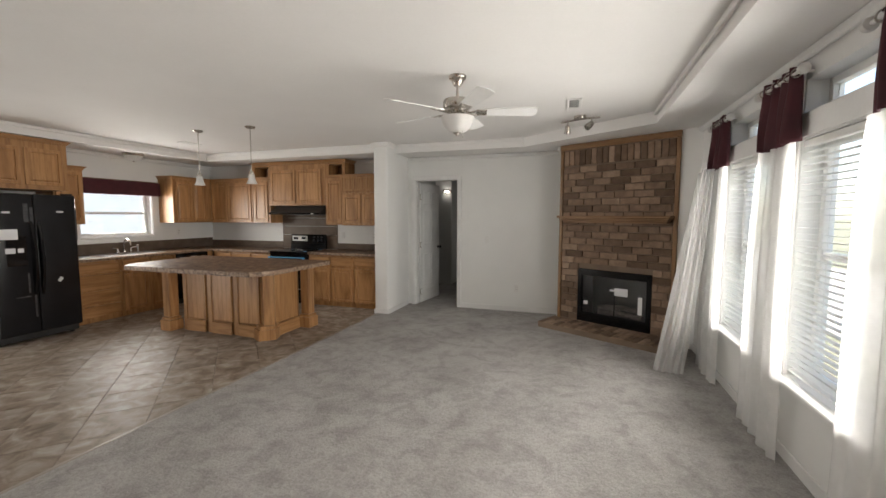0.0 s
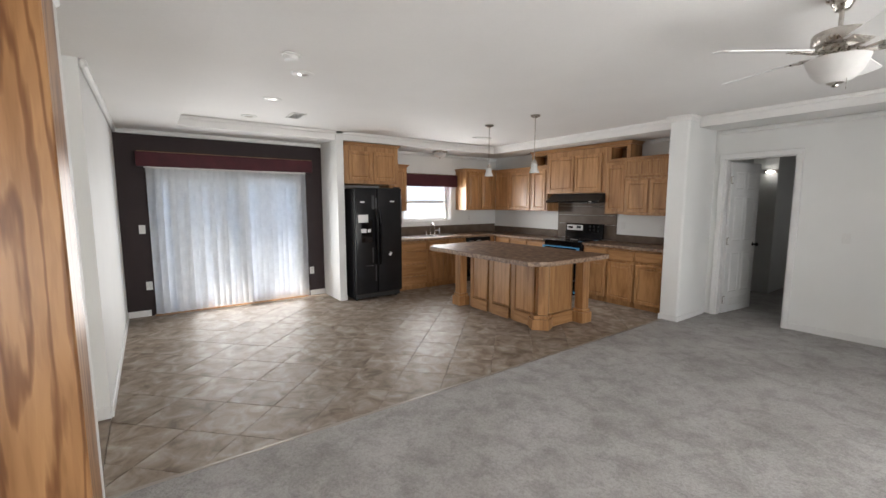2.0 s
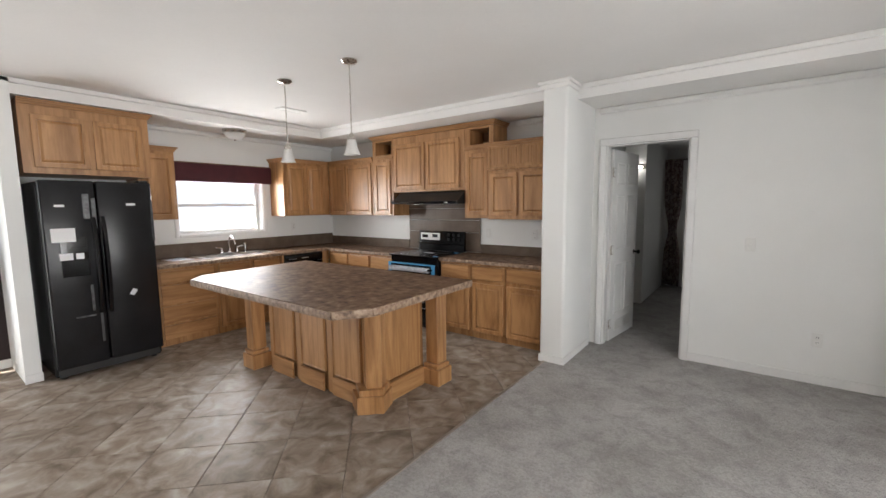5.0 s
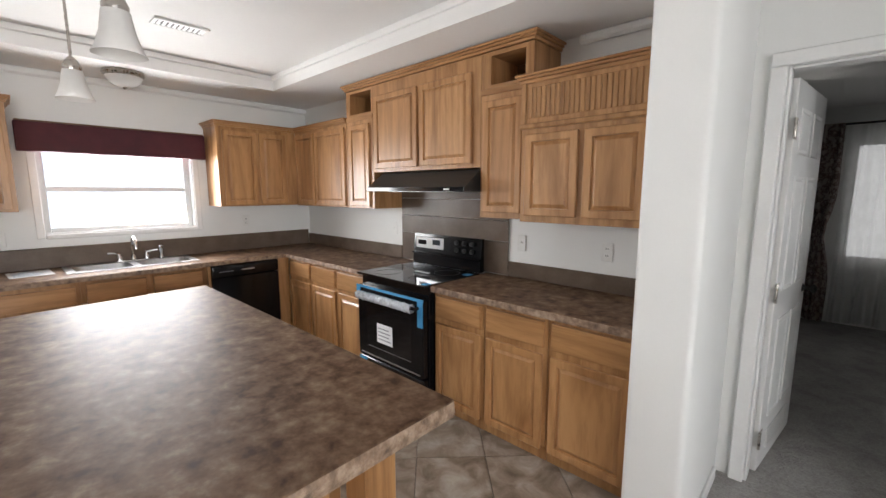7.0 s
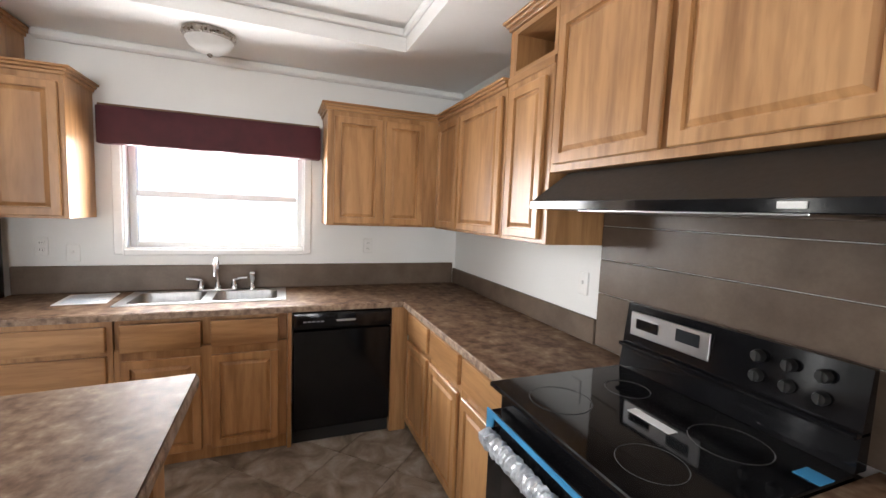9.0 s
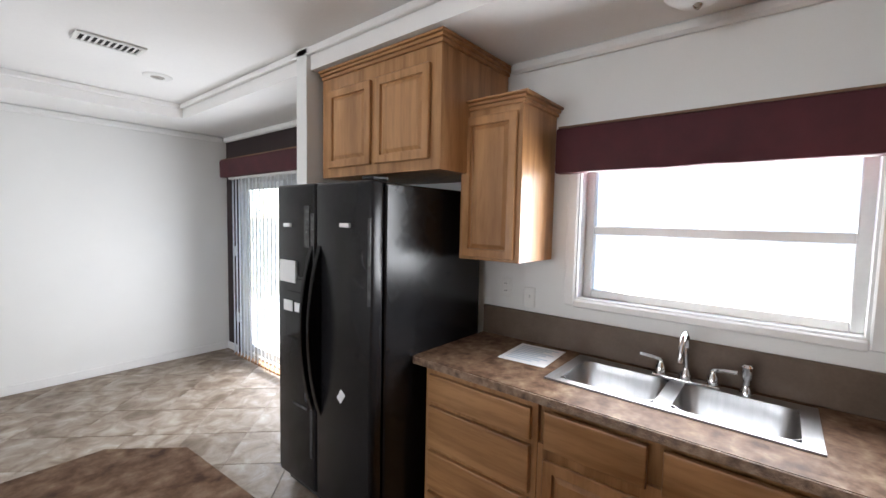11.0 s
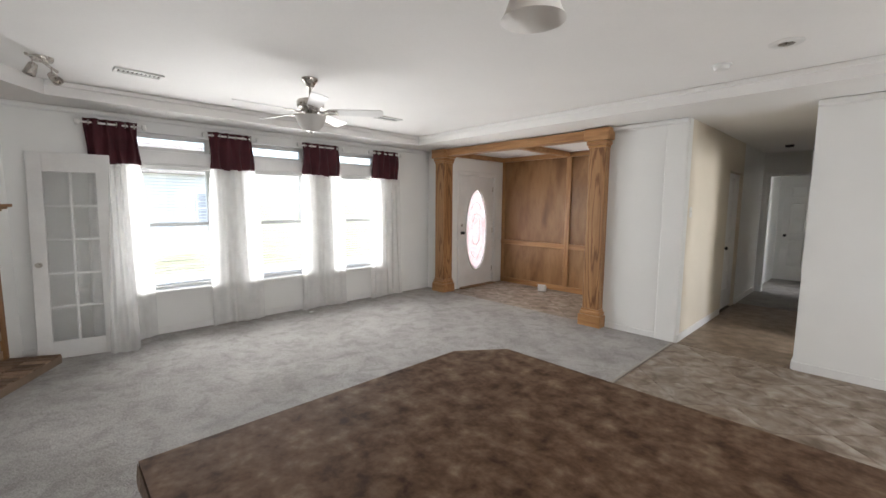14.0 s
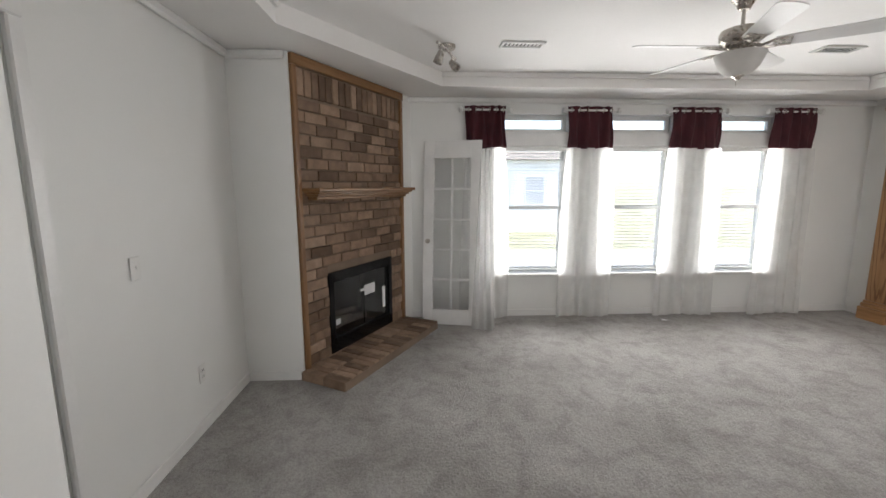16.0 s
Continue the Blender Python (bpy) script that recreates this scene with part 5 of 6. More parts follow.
def hang(y0, y1, z0, z1, fold, n, spread0, spread1, lean=0.0, seed=0, flare=1.3):
    """A hanging of cloth in folds. spread: share of the width at the top and at the hem."""
    bm = bmesh.new()
    rows, cols, mid = 14, 60, (y0 + y1) / 2
    grid = []
    for i in range(rows + 1):
        f = i / rows
        w = (y1 - y0) * (spread0 + (spread1 - spread0) * f ** flare)
        line = []
        for j in range(cols + 1):
            g = j / cols
            ph = 6.283185 * n * g + 0.7 * math.sin(3.1 * g + seed)
            a = fold * (0.75 + 0.5 * f) * (1 + 0.35 * math.sin(9 * g + seed))
            line.append(bm.verts.new((a * math.sin(ph) + lean * f + 0.006 * math.sin(5 * f + seed), mid + w * (g - 0.5) + 0.012 * math.sin(ph * 0.5 + 4 * f + seed),
                                      z1 - (z1 - z0) * f + (0.01 * math.sin(7 * g + seed) if i == rows else 0))))
        grid.append(line)
    for a, b in zip(grid, grid[1:]):
        for j in range(cols):
            bm.faces.new((a[j], a[j + 1], b[j + 1], b[j]))
    return bm


for k, (y1, y0) in enumerate(((4.325, 3.885), (3.185, 2.68), (2.01, 1.435), (0.845, 0.338))):
    c = thing("window_curtain", "white sheer curtain with a maroon band at the top", "curtain", (2.262, 0, 0), 0, "curtains of the front windows")
    s = part("maroon_band", hang(y0, y1, 1.955, 2.405, 0.026, 4.5, 1.0, 1.02, 0, k), MAROON, c, "maroon upper band", True)
    s.modifiers.new("thickness", "SOLIDIFY").thickness = 0.0015
    s = part("sheer_panel", hang(y0, y1, 0.015, 1.96, 0.013, 5.0, 1.04, 1.28, -0.02, k + 2.0, 0.6), SHEER, c, "white sheer lower panel", True)
    for j in range(6):
        yy = y0 + 0.03 + (y1 - y0 - 0.06) * j / 5
        ring = tube([(0.0 + 0.024 * math.cos(q), yy + 0.004 * math.sin(q * 2), 2.362 + 0.024 * math.sin(q)) for q in [6.2832 * m_ / 12 for m_ in range(13)]], 0.005, 6)
        part("grommet", ring, NICKEL, c)
    r = thing("curtain_rod", "short white curtain rod with ball ends", "curtain rod", (2.262, 0, 2.362), 0, "rods of the front windows")
    part("rod", tube([(0, y0 - 0.035, 0), (0, y1 + 0.035, 0)], 0.011, 10), WHITE, r, "", True)
    for yy, sg in ((y0 - 0.035, -1), (y1 + 0.035, 1)):
        part("finial", lathe([(0.012, 0), (0.03, 0.006), (0.034, 0.02), (0.03, 0.036), (0.012, 0.044)], 16, (0, yy, 0), Euler((-1.5708 * sg, 0, 0)).to_matrix()), WHITE, r, "", True)
    for yy in (y0 + 0.01, y1 - 0.01):
        part("bracket", box(0.0, 0.078, yy - 0.006, yy + 0.006, -0.008, 0.008, bev=0.002), WHITE, r)

# unhung french door leaning in the corner
ld = thing("french_door", "unhung white ten-pane french door leaning in the corner", "door")
ld.matrix_basis = Matrix.Translation((1.965, 4.20, 0.012)) @ Euler((0, 0, radians(78.0))).to_matrix().to_4x4() @ Euler((radians(5.6), 0, 0)).to_matrix().to_4x4()
W, Hh = 0.635, 2.03
df = bmesh.new()
for p in [(0, 0.115, 0, Hh), (W - 0.115, W, 0, Hh), (0.115, W - 0.115, Hh - 0.19, Hh), (0.115, W - 0.115, 0, 0.17)]:
    put_box(df, p[0], p[1], -0.035, 0, p[2], p[3], bev=0.003)
part("door_frame", df, TRIM, ld)
gx = [0.115, W / 2, W - 0.115]
gz = [0.17 + k * (Hh - 0.36) / 5 for k in range(6)]
for k in range(1, 5):
    part("muntin", box(0.115, W - 0.115, -0.03, -0.006, gz[k] - 0.011, gz[k] + 0.011, bev=0.003), TRIM, ld)
part("muntin", box(W / 2 - 0.011, W / 2 + 0.011, -0.029, -0.005, 0.17, Hh - 0.19, bev=0.003), TRIM, ld)
for i in range(2):
    for k in range(5):
        part("pane", box(gx[i] + 0.006, gx[i + 1] - 0.006, -0.019, -0.015, gz[k] + 0.006, gz[k + 1] - 0.006), GLASS, ld)
part("door_knob", lathe([(0.025, 0), (0.01, 0.01), (0.01, 0.03), (0.025, 0.04), (0.022, 0.055)], 14, (W - 0.055, 0.0, 0.93), Euler((-1.5708, 0, 0)).to_matrix()), NICKEL, ld, "", True)
gz_cloth = thing("draped_sheer", "loose white sheer cloth draped over the leaning door", "curtain", (1.93, 4.22, 0))
dr = bmesh.new()
rows_, cols_ = 26, 44
g_ = []
for i in range(rows_ + 1):
    f = i / rows_
    line = []
    for j in range(cols_ + 1):
        h = 2.0 * j / cols_ - 1.0
        if h < 0:
            corner = 0.25 * (1 - f) - 0.035 - 0.06 * f + 0.016 * math.sin(3 * f)
            line.append(dr.verts.new((corner - 0.02 - h * (0.10 + 0.13 * f), -0.16 + 0.03 * h + 0.014 * math.sin(23 * h + 4 * f), 0.02 + 1.93 * (1 - f) ** 1.02)))
            continue
        y = -0.16 + (0.11 + 0.12 * f) * h
        x = 0.25 * (1 - f) - 0.035 - 0.06 * f + 0.016 * math.sin(17 * h + 3 * f) + 0.20 * max(0, h - 0.25) * (0.29 + 0.1 * f) * 1.0
        line.append(dr.verts.new((x - 0.02, y, 0.02 + 1.90 * (1 - f) ** 1.02)))
    g_.append(line)
for a, b in zip(g_, g_[1:]):
    for j in range(cols_):
        dr.faces.new((a[j], a[j + 1], b[j + 1], b[j]))
part("cloth", dr, GAUZE, gz_cloth, "", True)

# ---- foyer ----


def foyer_column(x, label):
    c = thing("foyer_column", label, "column", (x, -0.42, 0), 0, "oak columns of the foyer")
    part("shaft", box(-0.11, 0.11, -0.10, 0.115, 0.23, 2.26, bev=0.006), OAK_BOLD, c)
    b = box(-0.15, 0.15, -0.13, 0.15, 0.0, 0.15, bev=0.006)
    put_box(b, -0.135, 0.135, -0.12, 0.137, 0.15, 0.20, bev=0.014, seg=2)
    put_box(b, -0.12, 0.12, -0.11, 0.125, 0.20, 0.23, bev=0.006)
    part("base", b, OAK_X, c)
    t = box(-0.12, 0.12, -0.11, 0.125, 2.26, 2.29, bev=0.006)
    put_box(t, -0.135, 0.135, -0.12, 0.14, 2.29, 2.345, bev=0.014, seg=2)
    put_box(t, -0.16, 0.16, -0.13, 0.165, 2.345, 2.488, bev=0.006)
    part("capital", t, OAK_X, c)


foyer_column(1.92, "square oak column beside the front door")
foyer_column(-0.925, "square oak column at the open foyer edge")
solid("foyer_beam", box(-0.765, 1.76, -0.50, -0.33, 2.375, 2.488, bev=0.006), OAK_X, "oak beam spanning the foyer columns", "beam", "")
fcb = bmesh.new()
for p in [(-0.98, 1.87, -2.0, -1.93, 2.385, 2.464), (0.36, 0.47, -1.93, -0.5, 2.385, 2.464), (-0.98, -0.90, -1.93, -0.55, 2.385, 2.464), (1.80, 1.87, -1.93, -0.55, 2.385, 2.464)]:
    put_box(fcb, *p, bev=0.006)
solid("foyer_ceiling_trim", fcb, OAK_X, "oak strips framing the foyer ceiling panels", "trim")
pw = thing("foyer_panelling", "oak plywood panelling with rails on the foyer wall", "panelling", (0, -1.993, 0), kind="structure")
for x0, x1 in ((-0.98, 0.385), (0.385, 1.865)):
    for z0, z1 in ((0.0, 0.80), (0.80, 2.39)):
        part("panel", box(x0, x1, -0.012, 0.0, z0, z1), OAK_PLY, pw)
part("post", box(0.35, 0.44, 0.0, 0.032, 0.10, 2.385, bev=0.004), OAK_V, pw)
part("rail", box(-0.98, 0.35, 0.0, 0.030, 0.77, 0.86, bev=0.004), OAK_X, pw)
part("rail", box(0.44, 1.865, 0.0, 0.030, 0.77, 0.86, bev=0.004), OAK_X, pw)
part("base_rail", box(-0.98, 1.865, 0.0, 0.02, 0.0, 0.10, bev=0.004), OAK_X, pw)
part("side_stile", box(1.79, 1.865, 0.0, 0.018, 0.10, 2.385, bev=0.004), OAK_V, pw)
cart = thing("small_carton", "small white open carton on the foyer floor", "box", (0.70, -1.72, 0.006), 20)
part("side", box(-0.07, 0.07, -0.045, 0.045, 0, 0.085, bev=0.003), PAPER, cart)
part("flap", shift(box(-0.07, 0.07, -0.003, 0.0, 0, 0.05), 0, 0.075, 0.05), PAPER, cart)

# ---- lights and ceiling fittings ----
ha = thing("hall_smoke_alarm", "small dark round alarm on the hallway ceiling", "smoke detector", (-2.35, -3.71, 2.499))
part("cover", lathe([(0.02, -0.036), (0.05, -0.03), (0.058, -0.012), (0.058, 0.0)], 24), BLACK_MATT, ha, "", True)

fan = thing("ceiling_fan", "white five-blade ceiling fan with frosted bowl light", "ceiling fan", (0.127, 2.92, 0))
part("canopy", lathe([(0.016, 2.548), (0.03, 2.552), (0.042, 2.575), (0.052, 2.598), (0.066, 2.606), (0.07, 2.612), (0.07, 2.629)], 28), NICKEL, fan, "", True)
part("downrod", lathe([(0.011, 2.44), (0.011, 2.56)], 12), NICKEL, fan, "", True)
part("motor", lathe([(0.03, 2.452), (0.09, 2.449), (0.108, 2.442), (0.115, 2.428), (0.115, 2.392), (0.108, 2.378), (0.082, 2.37), (0.078, 2.352), (0.05, 2.335)], 36), NICKEL, fan, "brushed nickel motor housing", True)
part("light_fitter", lathe([(0.05, 2.335), (0.06, 2.325), (0.075, 2.31), (0.04, 2.298)], 28), NICKEL, fan, "", True)
part("glass_bowl", lathe([(0.03, 2.185), (0.07, 2.198), (0.105, 2.235), (0.122, 2.275), (0.135, 2.308), (0.128, 2.309), (0.116, 2.276), (0.02, 2.20)], 36), FROST, fan, "frosted white glass bowl", True)
part("finial", lathe([(0.005, 2.163), (0.014, 2.168), (0.017, 2.176), (0.036, 2.184), (0.036, 2.19), (0.012, 2.198)], 18), NICKEL, fan, "", True)
bl = bmesh.new()
pts = [(0.16, -0.052), (0.595, -0.066), (0.618, -0.057), (0.632, -0.02), (0.632, 0.02), (0.618, 0.057), (0.595, 0.066), (0.16, 0.052)]
put_prism(bl, pts, -0.003, 0.003)
bl_mesh = mesh_of("blade", bl, TRIM)
ir = bmesh.new()
put_tube(ir, [(0.06, 0, 0.012), (0.10, 0.012, -0.014), (0.16, 0.035, -0.006), (0.215, 0.028, -0.005)], 0.008, 8)
put_tube(ir, [(0.06, 0, 0.012), (0.10, -0.012, -0.014), (0.16, -0.035, -0.006), (0.215, -0.028, -0.005)], 0.008, 8)
put_box(ir, 0.15, 0.235, -0.045, 0.045, -0.008, -0.0035, bev=0.001)
ir_mesh = mesh_of("blade_iron", ir, NICKEL, True)
for k in range(5):
    m = pose(0, 0, 2.35, 0, 0, 16.5 + 72 * k) @ pose(0, 0, 0, -13, 0, 0)
    shared("blade", bl_mesh, fan, m)
    shared("blade_iron", ir_mesh, fan, m)
ch = tube([(0.05, -0.03, 2.31), (0.052, -0.032, 2.14)], 0.0016, 5)
part("pull_chain", ch, NICKEL, fan)

for x, y in ((-3.69, 3.878), (-2.855, 3.895)):
    p = thing("pendant_lamp", "nickel pendant lamp with frosted bell shade", "pendant lamp", (x, y, 0), 0, "pendants over the island")
    part("canopy", lathe([(0.008, 2.60), (0.05, 2.607), (0.062, 2.62), (0.062, 2.629)], 24), NICKEL, p, "", True)
    part("rod", lathe([(0.005, 2.08), (0.005, 2.605)], 8), NICKEL, p, "", True)
    part("socket_cap", lathe([(0.03, 2.035), (0.033, 2.05), (0.022, 2.075), (0.008, 2.09)], 20), NICKEL, p, "", True)
    part("shade", lathe([(0.066, 1.922), (0.058, 1.935), (0.043, 1.98), (0.034, 2.036), (0.03, 2.036), (0.04, 1.98), (0.055, 1.935), (0.066, 1.922)], 28, capped=False), FROST, p, "frosted glass bell shade", True)

dl = thing("dome_light", "flush ceiling light with frosted glass dome", "ceiling light", (-5.64, 4.40, 0))
part("pan", lathe([(0.10, 2.455), (0.135, 2.465), (0.145, 2.48), (0.14, 2.499)], 32), NICKEL, dl, "", True)
part("dome", lathe([(0.02, 2.382), (0.07, 2.393), (0.108, 2.42), (0.128, 2.457), (0.12, 2.46), (0.02, 2.40)], 32), FROST, dl, "", True)
part("finial", lathe([(0.004, 2.362), (0.013, 2.37), (0.016, 2.378), (0.008, 2.386)], 14), NICKEL, dl, "", True)

sp_ = thing("track_spotlight", "two-head nickel ceiling spotlight bar", "ceiling light", (1.05, 4.60, 0), -22)
part("canopy", lathe([(0.06, 2.60), (0.068, 2.612), (0.068, 2.629)], 24), NICKEL, sp_, "", True)
part("bar", tube([(-0.22, 0, 2.585), (-0.1, 0, 2.592), (0, 0, 2.598), (0.1, 0, 2.592), (0.22, 0, 2.585)], 0.011, 8), NICKEL, sp_, "", True)
for x, a, b in ((-0.14, 0.3, 0.2), (0.13, -0.7, 0.6)):
    hd = lathe([(0.012, -0.02), (0.026, -0.012), (0.034, 0.04), (0.036, 0.075), (0.03, 0.076), (0.028, 0.04)], 18, (x, 0, 2.53), Euler((3.14159 + a, b, 0)).to_matrix())
    put_tube(hd, [(x, 0, 2.587), (x, 0, 2.535)], 0.006, 8)
    part("spot_head", hd, NICKEL, sp_, "", True)


def ceiling_vent(x, y, w, d, rz):
    v = thing("ceiling_vent", "white slotted air vent in the ceiling", "air vent", (x, y, TOP - 0.001), rz, "ceiling air vents")
    f = bmesh.new()
    for p in [(-w, w, -d, -d + 0.025), (-w, w, d - 0.025, d), (-w, -w + 0.025, -d + 0.025, d - 0.025), (w - 0.025, w, -d + 0.025, d - 0.025)]:
        put_box(f, *p, -0.014, 0, bev=0.003)
    part("frame", f, WHITE, v)
    # Flat black sheet gives the slots the shade of a deep duct.
    part("backing", box(-w + 0.025, w - 0.025, -d + 0.025, d - 0.025, -0.003, 0.0), BLACK_MATT, v, "black sheet behind the slots, imitating shade in the duct")
    n_ = int((w - 0.03) / 0.03)
    for k in range(-n_, n_ + 1):
        sl = box(-0.008, 0.008, -d + 0.027, d - 0.027, -0.0115, -0.0095)
        bmesh.ops.rotate(sl, verts=sl.verts[:], cent=(0, 0, -0.0105), matrix=Euler((0, 0.35, 0)).to_matrix())
        part("slat", shift(sl, k * 0.03, 0), WHITE, v)


ceiling_vent(0.995, 4.016, 0.17, 0.07, -88)
ceiling_vent(-4.59, 1.47, 0.17, 0.085, 0)
ceiling_vent(-4.62, 4.55, 0.16, 0.07, 90)
ceiling_vent(1.0, 1.45, 0.17, 0.08, 90)
for x, y in ((-2.86, 1.03), (-3.90, 1.03), (-4.97, 1.0)):
    d = thing("recessed_light", "white recessed ceiling light with a metal ring", "ceiling light", (x, y, TOP - 0.001), 0, "recessed lights over the dining area")
    part("ring", lathe([(0.062, -0.010), (0.082, -0.012), (0.095, -0.004), (0.095, 0.0), (0.06, 0.0)], 28), WHITE, d, "", True)
    part("lens", lathe([(0.001, -0.014), (0.04, -0.012), (0.06, -0.006), (0.06, -0.001)], 24), NICKEL, d, "", True)
sd = thing("smoke_detector", "round white smoke detector on the ceiling", "smoke detector", (-2.45, 0.82, TOP - 0.001))
part("base", lathe([(0.055, -0.012), (0.068, -0.010), (0.068, 0.0)], 28), WHITE, sd, "", True)
part("cover", lathe([(0.02, -0.042), (0.045, -0.038), (0.056, -0.02), (0.056, -0.012)], 28), WHITE, sd, "", True)


def wall_plate(name, label, at, rz, kind, group=""):
    """A switch or socket plate whose face looks along -y of its own frame."""
    w = thing(name, label, "outlet" if kind == "socket" else "light switch", at, rz, group)
    part("plate", box(-0.036, 0.036, -0.007, 0.0, -0.058, 0.058, bev=0.003), WHITE, w)
    if kind == "socket":
        for z in (-0.022, 0.022):
            part("socket_face", box(-0.017, 0.017, -0.009, -0.007, z - 0.014, z + 0.014, bev=0.002), WHITE, w)
            s_ = bmesh.new()
            put_box(s_, -0.008, -0.005, -0.0095, -0.009, z - 0.005, z + 0.006)
            put_box(s_, 0.005, 0.008, -0.0095, -0.009, z - 0.005, z + 0.006)
            part("slots", s_, BLACK_MATT, w)
    else:
        part("toggle", box(-0.006, 0.006, -0.016, -0.007, -0.003, 0.014, bev=0.002), WHITE, w)


wall_plate("wall_outlet", "white double socket above the worktop", (-2.365, YR - 0.001, 1.165), 0, "socket")
wall_plate("wall_switch", "white switch plate beside the range panel", (-2.99, YR - 0.001, 1.17), 0, "switch")
wall_plate("wall_switch", "white switch plate near the corner cabinets", (-4.42, YR - 0.001, 1.19), 0, "switch")
wall_plate("wall_switch", "white light switch on the pale wall by the door", (-0.334, YR - 0.001, 1.15), 0, "switch")
wall_plate("wall_switch", "white switch on the dark accent wall", (XS + 0.001, -0.19, 1.19), 90, "switch")
wall_plate("wall_outlet", "white socket low on the dark accent wall", (XS + 0.001, -0.16, 0.42), 90, "socket")
wall_plate("wall_outlet", "white socket on the dark wall near the wing", (XS + 0.001, 2.06, 0.42), 90, "socket")
wall_plate("wall_switch", "white switch on the cream hallway wall", (-1.906, -0.62, 1.48), -90, "switch")
wall_plate("wall_outlet", "white double socket above the worktop by the fridge", (XS + 0.001, 3.419, 1.207), 90, "socket")
wall_plate("wall_switch", "white switch plate beside the kitchen window", (XS + 0.001, 3.575, 1.165), 90, "switch")
wall_plate("wall_outlet", "white socket under the corner wall cabinet", (XS + 0.001, 5.437, 1.223), 90, "socket")
wall_plate("wall_outlet", "white socket low on the pale wall", (0.15, YR - 0.001, 0.38), 0, "socket")

# a scrap dropped on the carpet
scrap = bmesh.new()
put_prism(scrap, [(-0.035, -0.015), (0.02, -0.022), (0.038, 0.004), (0.006, 0.02), (-0.03, 0.012)], 0.0, 0.003)
for v in scrap.verts:
    v.co.z += 0.25 * abs(v.co.x)
part("scrap", scrap, PAPER, thing("paper_scrap", "small torn white paper scrap on the carpet", "paper", (2.067, 2.040, 0.0085), 25))

# bedroom beyond the doorway
bw = thing("bedroom_window", "white framed bedroom window behind sheer curtains", "window", kind="structure")
fw = bmesh.new()
for p in [(-1.25, -1.20, 0.75, 2.1), (0.50, 0.55, 0.75, 2.1), (-1.20, 0.50, 2.05, 2.1), (-1.20, 0.50, 0.75, 0.80), (-0.375, -0.325, 0.80, 2.05)]:
    put_box(fw, p[0], p[1], 10.22, 10.28, p[2], p[3], bev=0.004)
part("window_frame", fw, WHITE, bw)
for x0, x1 in ((-1.20, -0.375), (-0.325, 0.50)):
    q = part("pane", box(x0, x1, 10.247, 10.253, 0.80, 2.05), GLASS, bw)
    q.visible_shadow = False


def turned(bm, y):
    for v in bm.verts:
        v.co = (v.co.y, y + v.co.x, v.co.z)
    return bm


for x0, x1 in ((-1.30, -0.62), (-0.10, 0.60)):
    c = thing("bedroom_curtain", "sheer patterned bedroom curtain over the window", "curtain")
    part("sheer", turned(hang(x0, x1, 0.05, 2.25, 0.02, 7, 1, 1.02, 0, x0), 10.08), SHEER, c, "", True)
for x0, x1 in ((-1.60, -1.33), (-0.66, -0.36)):
    c = thing("bedroom_drape", "dark patterned drape gathered at its middle", "curtain")
    bmd = hang(x0, x1, 0.05, 2.28, 0.025, 4, 1, 1, 0, x1)
    for v in bmd.verts:
        pinch = 1 - 0.55 * math.exp(-((v.co.z - 1.05) / 0.3) ** 2)
        v.co.y = (x0 + x1) / 2 + (v.co.y - (x0 + x1) / 2) * pinch
    d_ = part("drape", turned(bmd, 10.0), DRAPE, c, "", True)
    d_.modifiers.new("thickness", "SOLIDIFY").thickness = 0.003
part("rod", tube([(-1.7, 10.03, 2.27), (0.7, 10.03, 2.27)], 0.012, 8), BLACK_MATT, thing("bedroom_rod", "dark curtain rod over the bedroom window", "curtain rod"))
vl = thing("bedroom_sconce", "small lit wall lamp inside the bedroom", "wall lamp", (-1.72, 8.42, 2.06))
part("back_plate", box(-0.10, 0.10, -0.02, 0.0, -0.03, 0.03, bev=0.004), NICKEL, vl)
part("glass_shade", lathe([(0.02, -0.03), (0.05, -0.02), (0.055, 0.0), (0.03, 0.012)], 16, (0, -0.07, 0)), LIT, vl, "", True)

# ---- outdoors ----


def neighbour(x, y, rz, label, siding, glazed=(-4.2, -1.4, 1.6, 4.3)):
    h = thing("neighbour_house", label, "house", (x, y, -0.6), rz)
    part("wall", box(-6, 6, -3.5, 3.5, 0, 3.3), siding, h)
    r = bmesh.new()
    put_prism(r, [(-3.9, 3.3), (3.9, 3.3), (0, 4.9)], -6.3, 6.3)
    for v in r.verts:
        a, b, c = v.co
        v.co = (c, a, b)
    bmesh.ops.recalc_face_normals(r, faces=r.faces[:])
    part("roof", r, ROOFING, h)
    for wx in glazed:
        w = part("window", box(wx - 0.5, wx + 0.5, -3.56, -3.5, 1.2, 2.6, bev=0.01), WHITE, h)
        part("pane", box(wx - 0.42, wx + 0.42, -3.575, -3.56, 1.28, 1.88), DARKWIN, w)
        part("pane", box(wx - 0.42, wx + 0.42, -3.575, -3.56, 1.93, 2.52), DARKWIN, w)
        for s in (-1, 1):
            part("shutter", box(wx + s * 0.7 - 0.16, wx + s * 0.7 + 0.16, -3.545, -3.5, 1.15, 2.65, bev=0.008), siding, w)
    part("skirting", box(-6.02, 6.02, -3.53, -3.5, 0, 0.55), WHITE, h)


